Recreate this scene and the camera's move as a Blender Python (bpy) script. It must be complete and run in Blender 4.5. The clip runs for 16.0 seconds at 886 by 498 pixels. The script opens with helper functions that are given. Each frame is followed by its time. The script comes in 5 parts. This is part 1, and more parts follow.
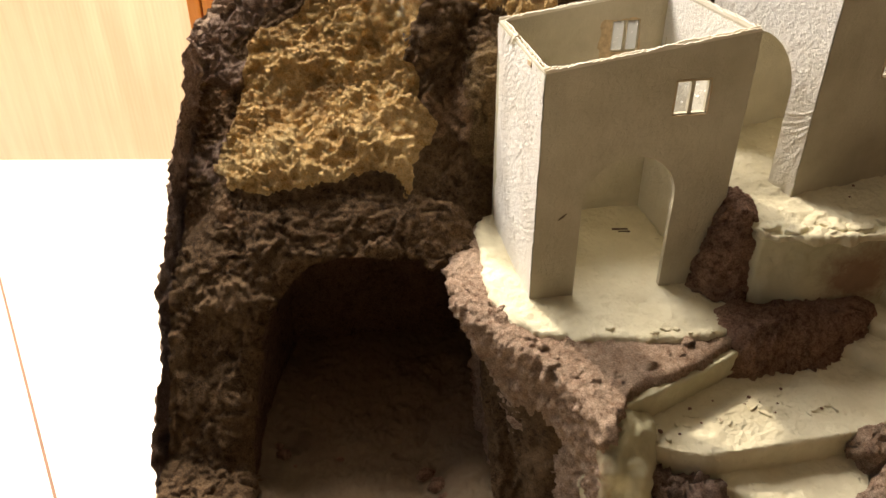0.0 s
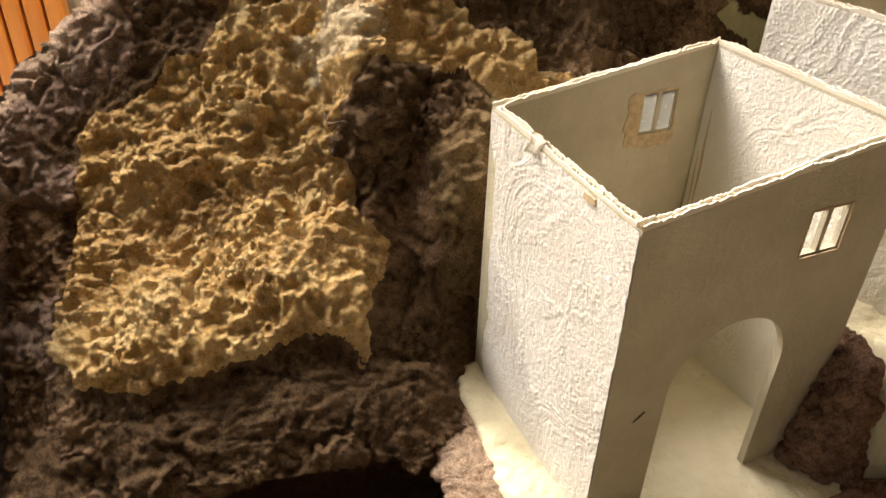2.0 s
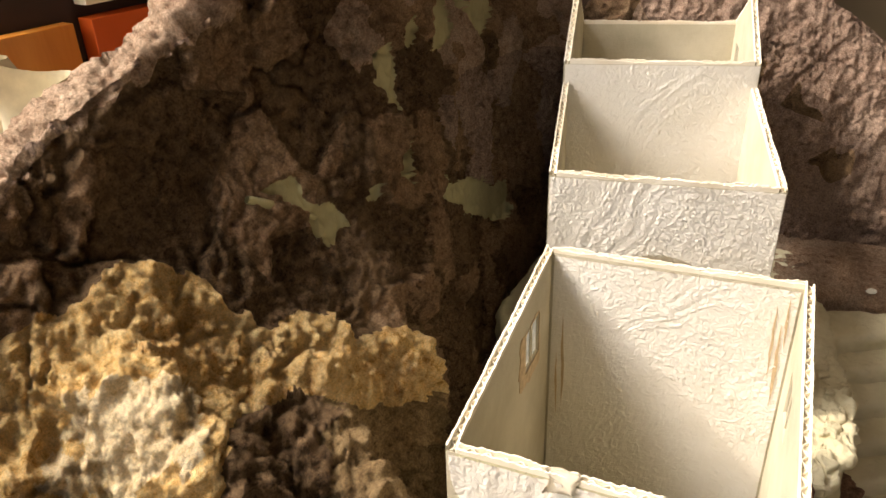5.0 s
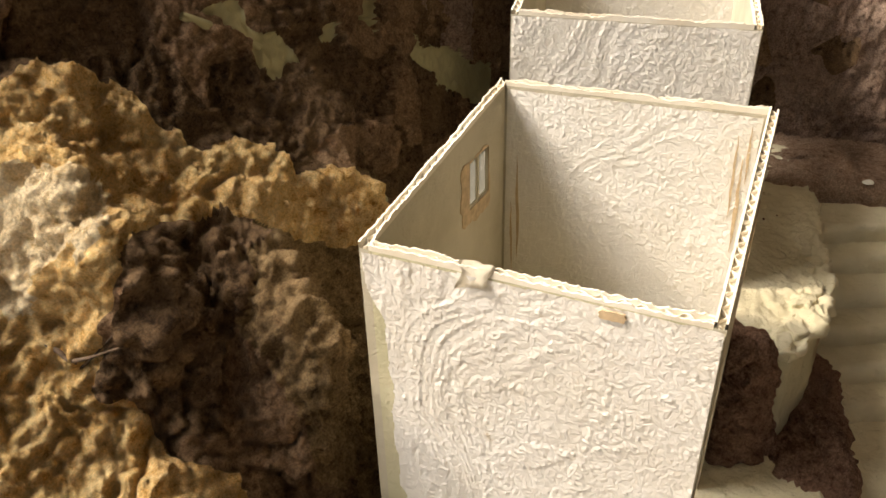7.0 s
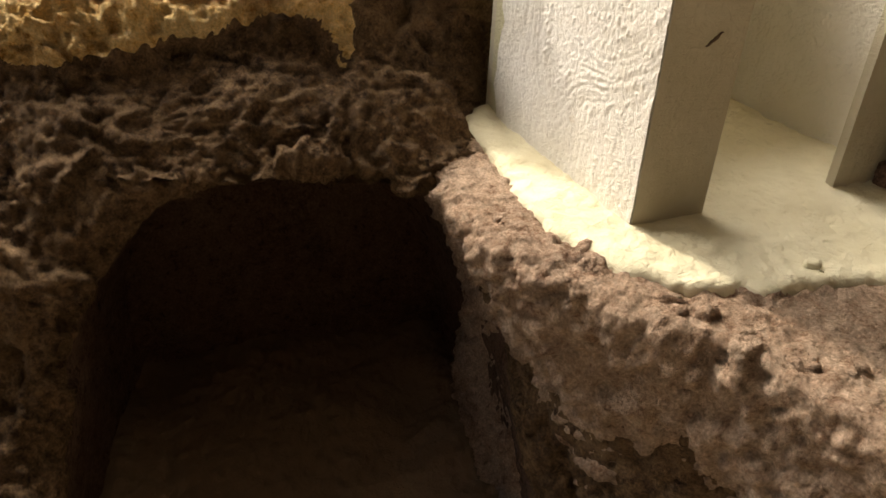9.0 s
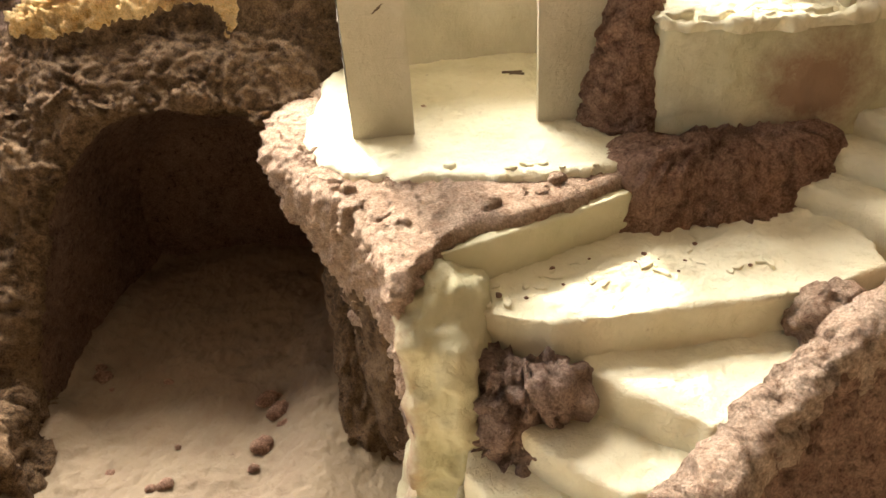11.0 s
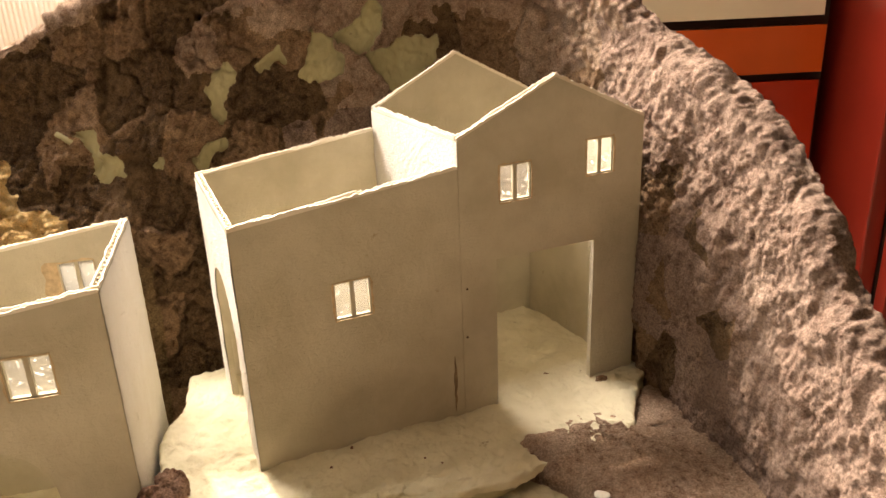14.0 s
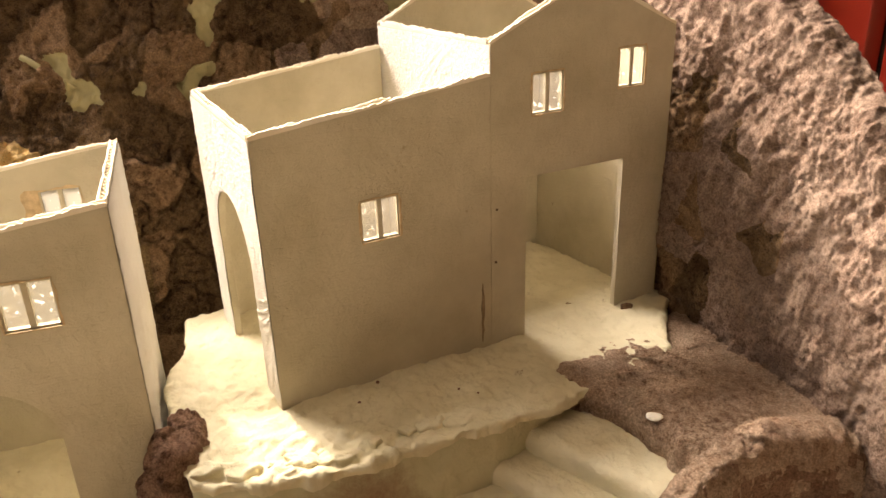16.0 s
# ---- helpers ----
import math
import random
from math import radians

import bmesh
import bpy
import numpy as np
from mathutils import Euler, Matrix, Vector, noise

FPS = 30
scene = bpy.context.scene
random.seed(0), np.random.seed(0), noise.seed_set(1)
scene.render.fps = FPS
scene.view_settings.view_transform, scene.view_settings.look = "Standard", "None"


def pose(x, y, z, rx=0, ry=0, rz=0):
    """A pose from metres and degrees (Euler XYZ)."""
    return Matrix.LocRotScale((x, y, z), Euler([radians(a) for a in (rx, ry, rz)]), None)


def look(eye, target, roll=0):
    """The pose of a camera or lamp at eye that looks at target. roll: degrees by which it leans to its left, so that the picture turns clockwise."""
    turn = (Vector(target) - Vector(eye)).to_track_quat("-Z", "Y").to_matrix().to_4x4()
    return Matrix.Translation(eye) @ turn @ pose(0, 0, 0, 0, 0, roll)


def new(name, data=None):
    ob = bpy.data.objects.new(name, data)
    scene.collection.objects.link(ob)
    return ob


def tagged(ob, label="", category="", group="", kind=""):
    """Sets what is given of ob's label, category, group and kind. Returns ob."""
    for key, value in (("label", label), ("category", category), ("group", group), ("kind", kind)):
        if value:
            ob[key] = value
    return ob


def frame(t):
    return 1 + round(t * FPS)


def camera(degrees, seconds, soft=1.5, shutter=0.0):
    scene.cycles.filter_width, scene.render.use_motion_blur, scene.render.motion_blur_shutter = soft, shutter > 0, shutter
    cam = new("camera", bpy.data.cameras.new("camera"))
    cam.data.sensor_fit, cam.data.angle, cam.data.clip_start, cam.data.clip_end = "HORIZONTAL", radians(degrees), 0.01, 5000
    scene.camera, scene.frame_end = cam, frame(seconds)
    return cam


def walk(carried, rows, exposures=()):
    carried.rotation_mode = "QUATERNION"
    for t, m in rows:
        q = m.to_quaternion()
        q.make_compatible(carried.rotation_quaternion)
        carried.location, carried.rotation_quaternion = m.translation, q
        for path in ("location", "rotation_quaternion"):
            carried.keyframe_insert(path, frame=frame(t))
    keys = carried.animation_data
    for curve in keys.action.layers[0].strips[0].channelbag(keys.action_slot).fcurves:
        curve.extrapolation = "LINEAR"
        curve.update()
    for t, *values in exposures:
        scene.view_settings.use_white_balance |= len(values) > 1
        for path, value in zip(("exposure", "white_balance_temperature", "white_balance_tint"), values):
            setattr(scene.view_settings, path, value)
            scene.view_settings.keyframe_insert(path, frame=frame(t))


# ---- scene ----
cam = camera(60.5, 16.0)
PATH = [
    (0, (-0.00134, -0.02525, 0.45932), (0.0089, 1.66943, -0.60273), -0.08),
    (0.5, (0.00088, -0.00888, 0.47624), (0.03503, 1.71252, -0.54141), 0.10),
    (1, (-0.00315, 0.00857, 0.47993), (0.06839, 1.70761, -0.57274), -0.35),
    (1.5, (-0.02001, 0.08773, 0.47069), (0.18191, 1.78201, -0.57269), 1.43),
    (2, (-0.05569, 0.17621, 0.45111), (0.36122, 1.79276, -0.65023), 1.87),
    (2.5, (-0.10134, 0.24757, 0.45032), (0.67326, 1.69059, -0.69759), 3.71),
    (3, (-0.14455, 0.31584, 0.45616), (0.95796, 1.50708, -0.71234), 2.04),
    (3.5, (-0.16123, 0.34241, 0.47387), (1.10923, 1.37478, -0.6751), 0.82),
    (4, (-0.15368, 0.35611, 0.48892), (1.19339, 1.37001, -0.58691), -2.08),
    (4.2, (-0.1444, 0.35782, 0.49563), (1.2485, 1.368, -0.52386), -2.67),
    (6.3, (-0.10877, 0.35227, 0.50165), (1.38275, 1.31504, -0.41947), -1.80),
    (6.5, (-0.10986, 0.34419, 0.48819), (1.35947, 1.31461, -0.46015), -1.57),
    (7, (-0.10995, 0.32335, 0.44358), (1.28029, 1.33357, -0.57949), -1.45),
    (7.5, (-0.10144, 0.28548, 0.38219), (1.14624, 1.49667, -0.60588), -1.92),
    (8, (-0.0779, 0.24413, 0.34944), (0.83258, 1.72944, -0.63284), -3.10),
    (8.5, (-0.05693, 0.20906, 0.31188), (0.59568, 1.7849, -0.73255), 0.03),
    (8.7, (-0.05432, 0.19518, 0.29808), (0.47891, 1.81854, -0.74133), 1.65),
    (10.8, (0.06963, 0.04063, 0.31303), (0.0273, 1.7312, -0.75476), -2.77),
    (11, (0.11864, 0.04078, 0.3189), (-0.02936, 1.73852, -0.72789), -3.88),
    (11.5, (0.18161, 0.03132, 0.34609), (0.0381, 1.74182, -0.68037), -4.36),
    (12, (0.23791, 0.03183, 0.36048), (0.15042, 1.76244, -0.6382), -4.50),
    (12.5, (0.27763, 0.03742, 0.37836), (0.26129, 1.80271, -0.56159), -3.53),
    (13, (0.28494, 0.04964, 0.4049), (0.27214, 1.86176, -0.44131), -3.24),
    (13.5, (0.29252, 0.0638, 0.4305), (0.34598, 1.89374, -0.37478), -2.66),
    (14, (0.29789, 0.07485, 0.46655), (0.41194, 1.94318, -0.23795), -2.37),
    (14.5, (0.29691, 0.07943, 0.49386), (0.41999, 1.97023, -0.14624), -2.30),
    (15, (0.29096, 0.079, 0.49122), (0.40249, 1.96571, -0.16291), -2.26),
    (15.5, (0.27671, 0.0823, 0.46619), (0.41143, 1.94348, -0.25345), -2.22),
    (16, (0.25506, 0.09581, 0.43343), (0.5191, 1.92035, -0.34203), -1.86),
]
walk(cam, [(t, look(eye, target, roll)) for t, eye, target, roll in PATH],
     [(0.0, -0.12, 6950, 13), (1.5, -0.10, 7050, 14), (2.0, -0.14, 7050, 14), (4.2, -0.20, 7050, 14), (6.3, 0.02, 7100, 13), (7.0, -0.32, 7100, 13), (7.5, -0.62, 7150, 13), (8.0, -0.72, 7200, 13), (8.7, -0.47, 7150, 12), (10.8, 1.36, 6600, 11), (12.0, 0.70, 7300, 16), (13.0, 0.74, 7600, 18), (14.0, 0.88, 7450, 18), (16.0, 0.92, 7600, 18)])

# ---- light ----
SUN_WAY = Vector((0.52, -1.0, -1.04)).normalized()
world = bpy.data.worlds.new("sky")
scene.world = world
world.use_nodes = True
wn = world.node_tree
sky = wn.nodes.new("ShaderNodeTexSky")
sky.sky_type, sky.sun_disc = "NISHITA", False
sky.sun_elevation = math.asin(-SUN_WAY.z)
sky.sun_rotation = math.atan2(-SUN_WAY.x, -SUN_WAY.y)
wn.links.new(sky.outputs[0], wn.nodes["Background"].inputs[0])
wn.nodes["Background"].inputs[1].default_value = 0.12
sun = new("sun", bpy.data.lights.new("sun", "SUN"))
sun.data.energy, sun.data.angle, sun.data.color = 3.8, radians(2.6), (1.0, 0.93, 0.82)
sun.rotation_mode = "QUATERNION"
sun.rotation_quaternion = SUN_WAY.to_track_quat("-Z", "Y")
sun.location = (-1.2, 4, 4)


def area_lamp(name, place, way, sx, sy, watts):
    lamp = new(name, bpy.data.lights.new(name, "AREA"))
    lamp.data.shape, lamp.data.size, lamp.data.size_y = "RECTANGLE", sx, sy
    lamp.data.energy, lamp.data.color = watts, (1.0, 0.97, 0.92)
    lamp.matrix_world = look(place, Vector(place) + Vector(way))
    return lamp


area_lamp("back_window_light", (-0.22, 1.17, 1.42), (0.3, -1, -1.2), 0.8, 0.5, 36.0)
area_lamp("left_window_light", (-1.25, 1.17, 1.38), (1.25, -0.76, -1.1), 0.6, 0.5, 25.0)
# weak fill lamp at an opening added in the unseen west wall
area_lamp("side_fill_light", (-1.98, -0.6, 0.75), (1, 0.15, -0.1), 1.0, 1.0, 0.3)
scene.view_settings.exposure = 1.0


# ---- materials ----
def shader(name, rough=0.8, metal=0.0):
    m = bpy.data.materials.new(name)
    m.use_nodes = True
    nt = m.node_tree
    b = nt.nodes["Principled BSDF"]
    b.inputs["Roughness"].default_value, b.inputs["Metallic"].default_value = rough, metal
    return m, nt, b


def coords(nt):
    return nt.nodes.new("ShaderNodeTexCoord").outputs["Object"]


def noise_tex(nt, vec, scale, detail=6.0, rough=0.6, warp=0.0):
    n = nt.nodes.new("ShaderNodeTexNoise")
    n.inputs["Scale"].default_value, n.inputs["Detail"].default_value = scale, detail
    n.inputs["Roughness"].default_value, n.inputs["Distortion"].default_value = rough, warp
    nt.links.new(vec, n.inputs["Vector"])
    return n.outputs["Fac"]


def ramp(nt, fac, stops):
    r = nt.nodes.new("ShaderNodeValToRGB")
    e = r.color_ramp.elements
    while len(e) < len(stops):
        e.new(0.5)
    for k, (p, c) in zip(e, stops):
        k.position, k.color = p, (*c, 1) if len(c) == 3 else (c[0], c[0], c[0], 1)
    nt.links.new(fac, r.inputs[0])
    return r.outputs[0]


def mixed(nt, fac, a, b, kind="MIX"):
    m = nt.nodes.new("ShaderNodeMix")
    m.data_type, m.blend_type = "RGBA", kind
    for v, s in ((fac, 0), (a, 6), (b, 7)):
        if isinstance(v, (int, float)):
            m.inputs[s].default_value = v
        elif isinstance(v, tuple):
            m.inputs[s].default_value = (*v, 1)
        else:
            nt.links.new(v, m.inputs[s])
    return m.outputs[2]


def relief(nt, b, heights, dist):
    """Bump from a list of (height, strength), added up."""
    normal = None
    for h, s, d in heights:
        n = nt.nodes.new("ShaderNodeBump")
        n.inputs["Strength"].default_value, n.inputs["Distance"].default_value = s, d * dist
        nt.links.new(h, n.inputs["Height"])
        if normal:
            nt.links.new(normal, n.inputs["Normal"])
        normal = n.outputs[0]
    nt.links.new(normal, b.inputs["Normal"])


def rock_material(name, dark, mid, light, grain=0.75, scale=1.0, bump=2.7):
    m, nt, b = shader(name, 0.95)
    b.inputs["Specular IOR Level"].default_value = 0.15
    c = coords(nt)
    big = noise_tex(nt, c, 22 * scale, 5, 0.65, 0.6)
    fine = noise_tex(nt, c, 230 * scale, 7, 0.78, 0.4)
    grit = noise_tex(nt, c, 900 * scale, 4, 0.7)
    base = ramp(nt, big, [(0.30, dark), (0.5, mid), (0.72, light)])
    base = mixed(nt, ramp(nt, fine, [(0.38, (0.0,)), (0.68, (1.0,))]), base, light)
    speck = ramp(nt, fine, [(0.30, (1.0,)), (0.44, (0.0,))])
    base = mixed(nt, speck, base, dark)
    base = mixed(nt, grain, base, ramp(nt, grit, [(0.3, (0.35, 0.33, 0.31)), (0.68, (1.35, 1.35, 1.35))]), "MULTIPLY")
    nt.links.new(base, b.inputs["Base Color"])
    relief(nt, b, [(fine, 1.0, 1.0), (grit, 0.9, 0.5)], bump / 1000 / scale)
    return m


def plaster_material(name, pale, tint, stain, relief_mm=0.8, swirl=0.5, rough=0.85, flake=0.0, strokes=0.0, lie=(1.0, 1.0, 0.16)):
    m, nt, b = shader(name, rough)
    b.inputs["Specular IOR Level"].default_value = 0.25
    c = coords(nt)
    big = noise_tex(nt, c, 26, 4, 0.6)
    fine = noise_tex(nt, c, 320, 5, 0.6, 1.2)
    grit = noise_tex(nt, c, 1300, 3, 0.6)
    base = ramp(nt, big, [(0.32, tint), (0.62, pale)])
    spots = ramp(nt, noise_tex(nt, c, 75, 8, 0.72), [(0.27, (1.0,)), (0.345, (0.0,))])
    base = mixed(nt, spots, base, stain)
    nt.links.new(base, b.inputs["Base Color"])
    w = nt.nodes.new("ShaderNodeTexWave")
    w.inputs["Scale"].default_value, w.inputs["Distortion"].default_value = 55, 14
    w.inputs["Detail"].default_value, w.inputs["Detail Scale"].default_value = 3, 1.2
    nt.links.new(c, w.inputs["Vector"])
    long = nt.nodes.new("ShaderNodeMapping")
    long.inputs["Scale"].default_value = lie
    nt.links.new(c, long.inputs["Vector"])
    brush = noise_tex(nt, long.outputs[0], 620, 4, 0.65, 1.5)
    chips = ramp(nt, noise_tex(nt, c, 150, 9, 0.72, 0.3), [(0.44, (0.0,)), (0.47, (1.0,)), (0.56, (0.7,)), (0.58, (1.0,))])
    relief(nt, b, [(chips, flake, 0.7), (w.outputs["Fac"], swirl * 0.5, 0.5), (fine, 0.55, 1.0), (grit, 0.25, 0.3)] + ([(brush, strokes, 0.8)] if strokes else []), relief_mm / 1000)
    return m


def plain_material(name, colour, rough=0.5, vary=0.12, scale=40, metal=0.0, bump=0.0, coat=0.0):
    m, nt, b = shader(name, rough, metal)
    c = coords(nt)
    n = noise_tex(nt, c, scale, 5, 0.6)
    lo, hi = tuple(v * (1 - vary) for v in colour), tuple(min(1, v * (1 + vary)) for v in colour)
    nt.links.new(ramp(nt, n, [(0.3, lo), (0.7, hi)]), b.inputs["Base Color"])
    b.inputs["Coat Weight"].default_value = coat
    if bump:
        relief(nt, b, [(n, 0.5, 1.0)], bump)
    return m


def wood_material(name, dark, light, rough=0.35, across=(18.0, 18.0, 1.5)):
    m, nt, b = shader(name, rough)
    mp = nt.nodes.new("ShaderNodeMapping")
    mp.inputs["Scale"].default_value = across
    nt.links.new(coords(nt), mp.inputs["Vector"])
    n = noise_tex(nt, mp.outputs[0], 2.2, 8, 0.6, 0.8)
    nt.links.new(ramp(nt, n, [(0.32, dark), (0.68, light)]), b.inputs["Base Color"])
    b.inputs["Coat Weight"].default_value = 0.2
    relief(nt, b, [(n, 0.15, 1.0)], 0.001)
    return m


def pane_material(name, tint=(0.97, 0.97, 0.94), gloss=0.12, rough=0.08, haze=0.04):
    m, nt, b = shader(name, rough)
    out = nt.nodes["Material Output"]
    tr = nt.nodes.new("ShaderNodeBsdfTransparent")
    tr.inputs[0].default_value = (*tint, 1)
    gl = nt.nodes.new("ShaderNodeBsdfGlossy")
    gl.inputs["Roughness"].default_value = rough
    df = nt.nodes.new("ShaderNodeBsdfTranslucent")
    df.inputs[0].default_value = (0.9, 0.88, 0.8, 1)
    c = coords(nt)
    mx = nt.nodes.new("ShaderNodeMixShader")
    mx.inputs[0].default_value = gloss
    nt.links.new(tr.outputs[0], mx.inputs[1])
    nt.links.new(gl.outputs[0], mx.inputs[2])
    m2 = nt.nodes.new("ShaderNodeMixShader")
    smear = ramp(nt, noise_tex(nt, c, 420, 4, 0.6), [(0.60, (haze,)), (0.74, (max(haze, 0.6),))])
    nt.links.new(smear, m2.inputs[0])
    nt.links.new(mx.outputs[0], m2.inputs[1])
    nt.links.new(df.outputs[0], m2.inputs[2])
    nt.links.new(m2.outputs[0], out.inputs[0])
    return m


def fluted_material(name, bright):
    m, nt, b = shader(name, 0.3)
    out = nt.nodes["Material Output"]
    df = nt.nodes.new("ShaderNodeBsdfTranslucent")
    mp = nt.nodes.new("ShaderNodeMapping")
    mp.inputs["Scale"].default_value = (1.0, 1.0, 0.06)
    nt.links.new(coords(nt), mp.inputs["Vector"])
    streak = noise_tex(nt, mp.outputs[0], 60, 5, 0.65)
    patch = noise_tex(nt, coords(nt), 5, 3, 0.5)
    tone = mixed(nt, patch, ramp(nt, streak, [(0.25, (0.34, 0.30, 0.22)), (0.75, (0.42, 0.38, 0.29))]), ramp(nt, streak, [(0.25, (0.42, 0.38, 0.31)), (0.75, (0.52, 0.48, 0.40))]))
    nt.links.new(mixed(nt, 1.0, tone, (bright, bright * 0.91, bright * 0.84), "MULTIPLY"), df.inputs[0])
    tr = nt.nodes.new("ShaderNodeBsdfTransparent")
    gl = nt.nodes.new("ShaderNodeBsdfGlossy")
    gl.inputs["Roughness"].default_value = 0.2
    m1, m2 = nt.nodes.new("ShaderNodeMixShader"), nt.nodes.new("ShaderNodeMixShader")
    m1.inputs[0].default_value, m2.inputs[0].default_value = 0.10, 0.10
    nt.links.new(df.outputs[0], m1.inputs[1])
    nt.links.new(tr.outputs[0], m1.inputs[2])
    nt.links.new(m1.outputs[0], m2.inputs[1])
    nt.links.new(gl.outputs[0], m2.inputs[2])
    nt.links.new(m2.outputs[0], out.inputs[0])
    return m


M_ROCK = rock_material("brown_rock", (0.080, 0.040, 0.022), (0.225, 0.128, 0.068), (0.40, 0.262, 0.155))
M_BARK = rock_material("dark_bark", (0.042, 0.022, 0.012), (0.115, 0.066, 0.035), (0.28, 0.178, 0.095), bump=4.0)
M_EARTH = rock_material("yellowish_brown_bark", (0.085, 0.044, 0.020), (0.225, 0.140, 0.065), (0.42, 0.290, 0.150), bump=4.5)
M_PINK = rock_material("pink_rock", (0.13, 0.070, 0.047), (0.28, 0.180, 0.131), (0.45, 0.325, 0.25))
# lighter copy of the pink rock: sunlight painted on ledge, crest and rims
M_LEDGE = rock_material("sunlit_pink_rock", (0.22, 0.12, 0.075), (0.45, 0.29, 0.19), (0.66, 0.49, 0.36), bump=4.2)
# darker than the other rocks: the cave's shade is put into this colour
M_CAVE = rock_material("shade_dark_cave_rock", (0.050, 0.026, 0.018), (0.125, 0.068, 0.045), (0.23, 0.140, 0.095))
M_YELLOW = rock_material("ochre_stone", (0.38, 0.165, 0.032), (0.78, 0.455, 0.140), (0.93, 0.71, 0.38), grain=0.5, scale=1.2, bump=5.5)
# paler ochre that paints the sun's highlight on the boulder
M_OCHRE_LIT = rock_material("sunlit_ochre_stone", (0.56, 0.36, 0.15), (0.80, 0.58, 0.31), (0.93, 0.78, 0.54), grain=0.5, scale=1.2, bump=5.5)
M_STRIP = rock_material("reddish_brown_rock", (0.11, 0.052, 0.034), (0.27, 0.145, 0.096), (0.47, 0.30, 0.21))
M_SOIL = rock_material("red_soil", (0.10, 0.048, 0.030), (0.23, 0.122, 0.080), (0.41, 0.255, 0.175))
M_CREAM = plaster_material("cream_ground", (0.75, 0.685, 0.49), (0.62, 0.55, 0.365), (0.30, 0.21, 0.13), 1.9, 0.35, flake=0.3)
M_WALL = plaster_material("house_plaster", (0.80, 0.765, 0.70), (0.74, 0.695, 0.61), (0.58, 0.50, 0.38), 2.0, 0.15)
# smoother plaster; part of the fronts' shade is put into its darker tone
M_FRONT = plaster_material("smooth_shaded_house_plaster", (0.57, 0.515, 0.39), (0.45, 0.40, 0.29), (0.36, 0.29, 0.19), 0.8, 0.3, flake=0.25, strokes=0.55, lie=(0.14, 0.14, 0.8))
M_CARD = plain_material("cardboard", (0.44, 0.31, 0.18), 0.9, 0.2, 300)
M_PALE = plaster_material("pale_card", (0.60, 0.55, 0.37), (0.50, 0.47, 0.30), (0.34, 0.27, 0.17), 1.0, 0.2, flake=0.4)
M_STAINED = plaster_material("earth_smeared_plaster", (0.60, 0.55, 0.37), (0.50, 0.47, 0.30), (0.34, 0.27, 0.17), 1.0, 0.2, flake=0.4)


def smear(m, place, size, earth):
    """Brown earth rubbed into the plaster round a place."""
    nt = m.node_tree
    b = nt.nodes["Principled BSDF"]
    old = b.inputs["Base Color"].links[0].from_socket
    mp = nt.nodes.new("ShaderNodeMapping")
    mp.inputs["Location"].default_value = [-p / q for p, q in zip(place, size)]
    mp.inputs["Scale"].default_value = [1 / q for q in size]
    c = coords(nt)
    nt.links.new(c, mp.inputs["Vector"])
    far = nt.nodes.new("ShaderNodeVectorMath")
    far.operation = "LENGTH"
    nt.links.new(mp.outputs[0], far.inputs[0])
    wob = nt.nodes.new("ShaderNodeMath")
    wob.operation = "MULTIPLY_ADD"
    wob.inputs[1].default_value = 1.5
    nt.links.new(noise_tex(nt, c, 90, 8, 0.75), wob.inputs[0])
    nt.links.new(far.outputs["Value"], wob.inputs[2])
    half = nt.nodes.new("ShaderNodeMath")
    half.operation = "MULTIPLY"
    half.inputs[1].default_value = 0.5
    nt.links.new(wob.outputs[0], half.inputs[0])
    mask = ramp(nt, half.outputs[0], [(0.0, (0.9,)), (0.62, (0.85,)), (0.98, (0.0,))])
    nt.links.new(mixed(nt, mask, old, earth), b.inputs["Base Color"])


smear(M_STAINED, (0.252, 0.352, 0.203), (0.026, 0.05, 0.024), (0.24, 0.13, 0.08))
M_PIER = plaster_material("earth_streaked_plaster", (0.56, 0.51, 0.33), (0.44, 0.41, 0.25), (0.30, 0.22, 0.13), 1.2, 0.2, flake=0.4)
smear(M_PIER, (0.074, 0.247, 0.120), (0.014, 0.05, 0.075), (0.26, 0.145, 0.09))
M_OLIVE = plaster_material("olive_card", (0.43, 0.385, 0.215), (0.33, 0.29, 0.16), (0.20, 0.14, 0.09), 0.7, 0.2)
M_TAN = plain_material("torn_brown_card", (0.52, 0.39, 0.24), 0.95, 0.25, 260, bump=0.0005)
M_CHIP = plain_material("white_plaster_chip", (0.80, 0.76, 0.66), 0.8, 0.1, 200, bump=0.0005)
M_SOOT = plain_material("dark_groove", (0.11, 0.072, 0.045), 0.95, 0.3, 400)
M_STREAK = plain_material("brown_streak", (0.25, 0.18, 0.11), 0.9, 0.35, 300)
M_PANE = pane_material("acetate_pane")
# grey tint added to keep a sun spot off the inner wall
M_HAZY = pane_material("sun_dimming_acetate_pane", (0.42, 0.42, 0.40), 0.2, 0.15, 0.22)
M_TABLE = wood_material("pale_table_wood", (0.66, 0.56, 0.40), (0.80, 0.72, 0.56), 0.4, (2.0, 14.0, 14.0))


# ---- helpers for building ----
def thing(name, place, label, category, group="", kind=""):
    ob = new(name)
    ob.empty_display_size = 0.02
    ob.location = place
    return tagged(ob, label, category, group, kind)


def world_of(ob):
    return world_of(ob.parent) @ ob.matrix_parent_inverse @ ob.matrix_basis if ob.parent else ob.matrix_basis


def hang(ob, parent):
    ob.parent = parent
    ob.matrix_parent_inverse = world_of(parent).inverted()
    return ob


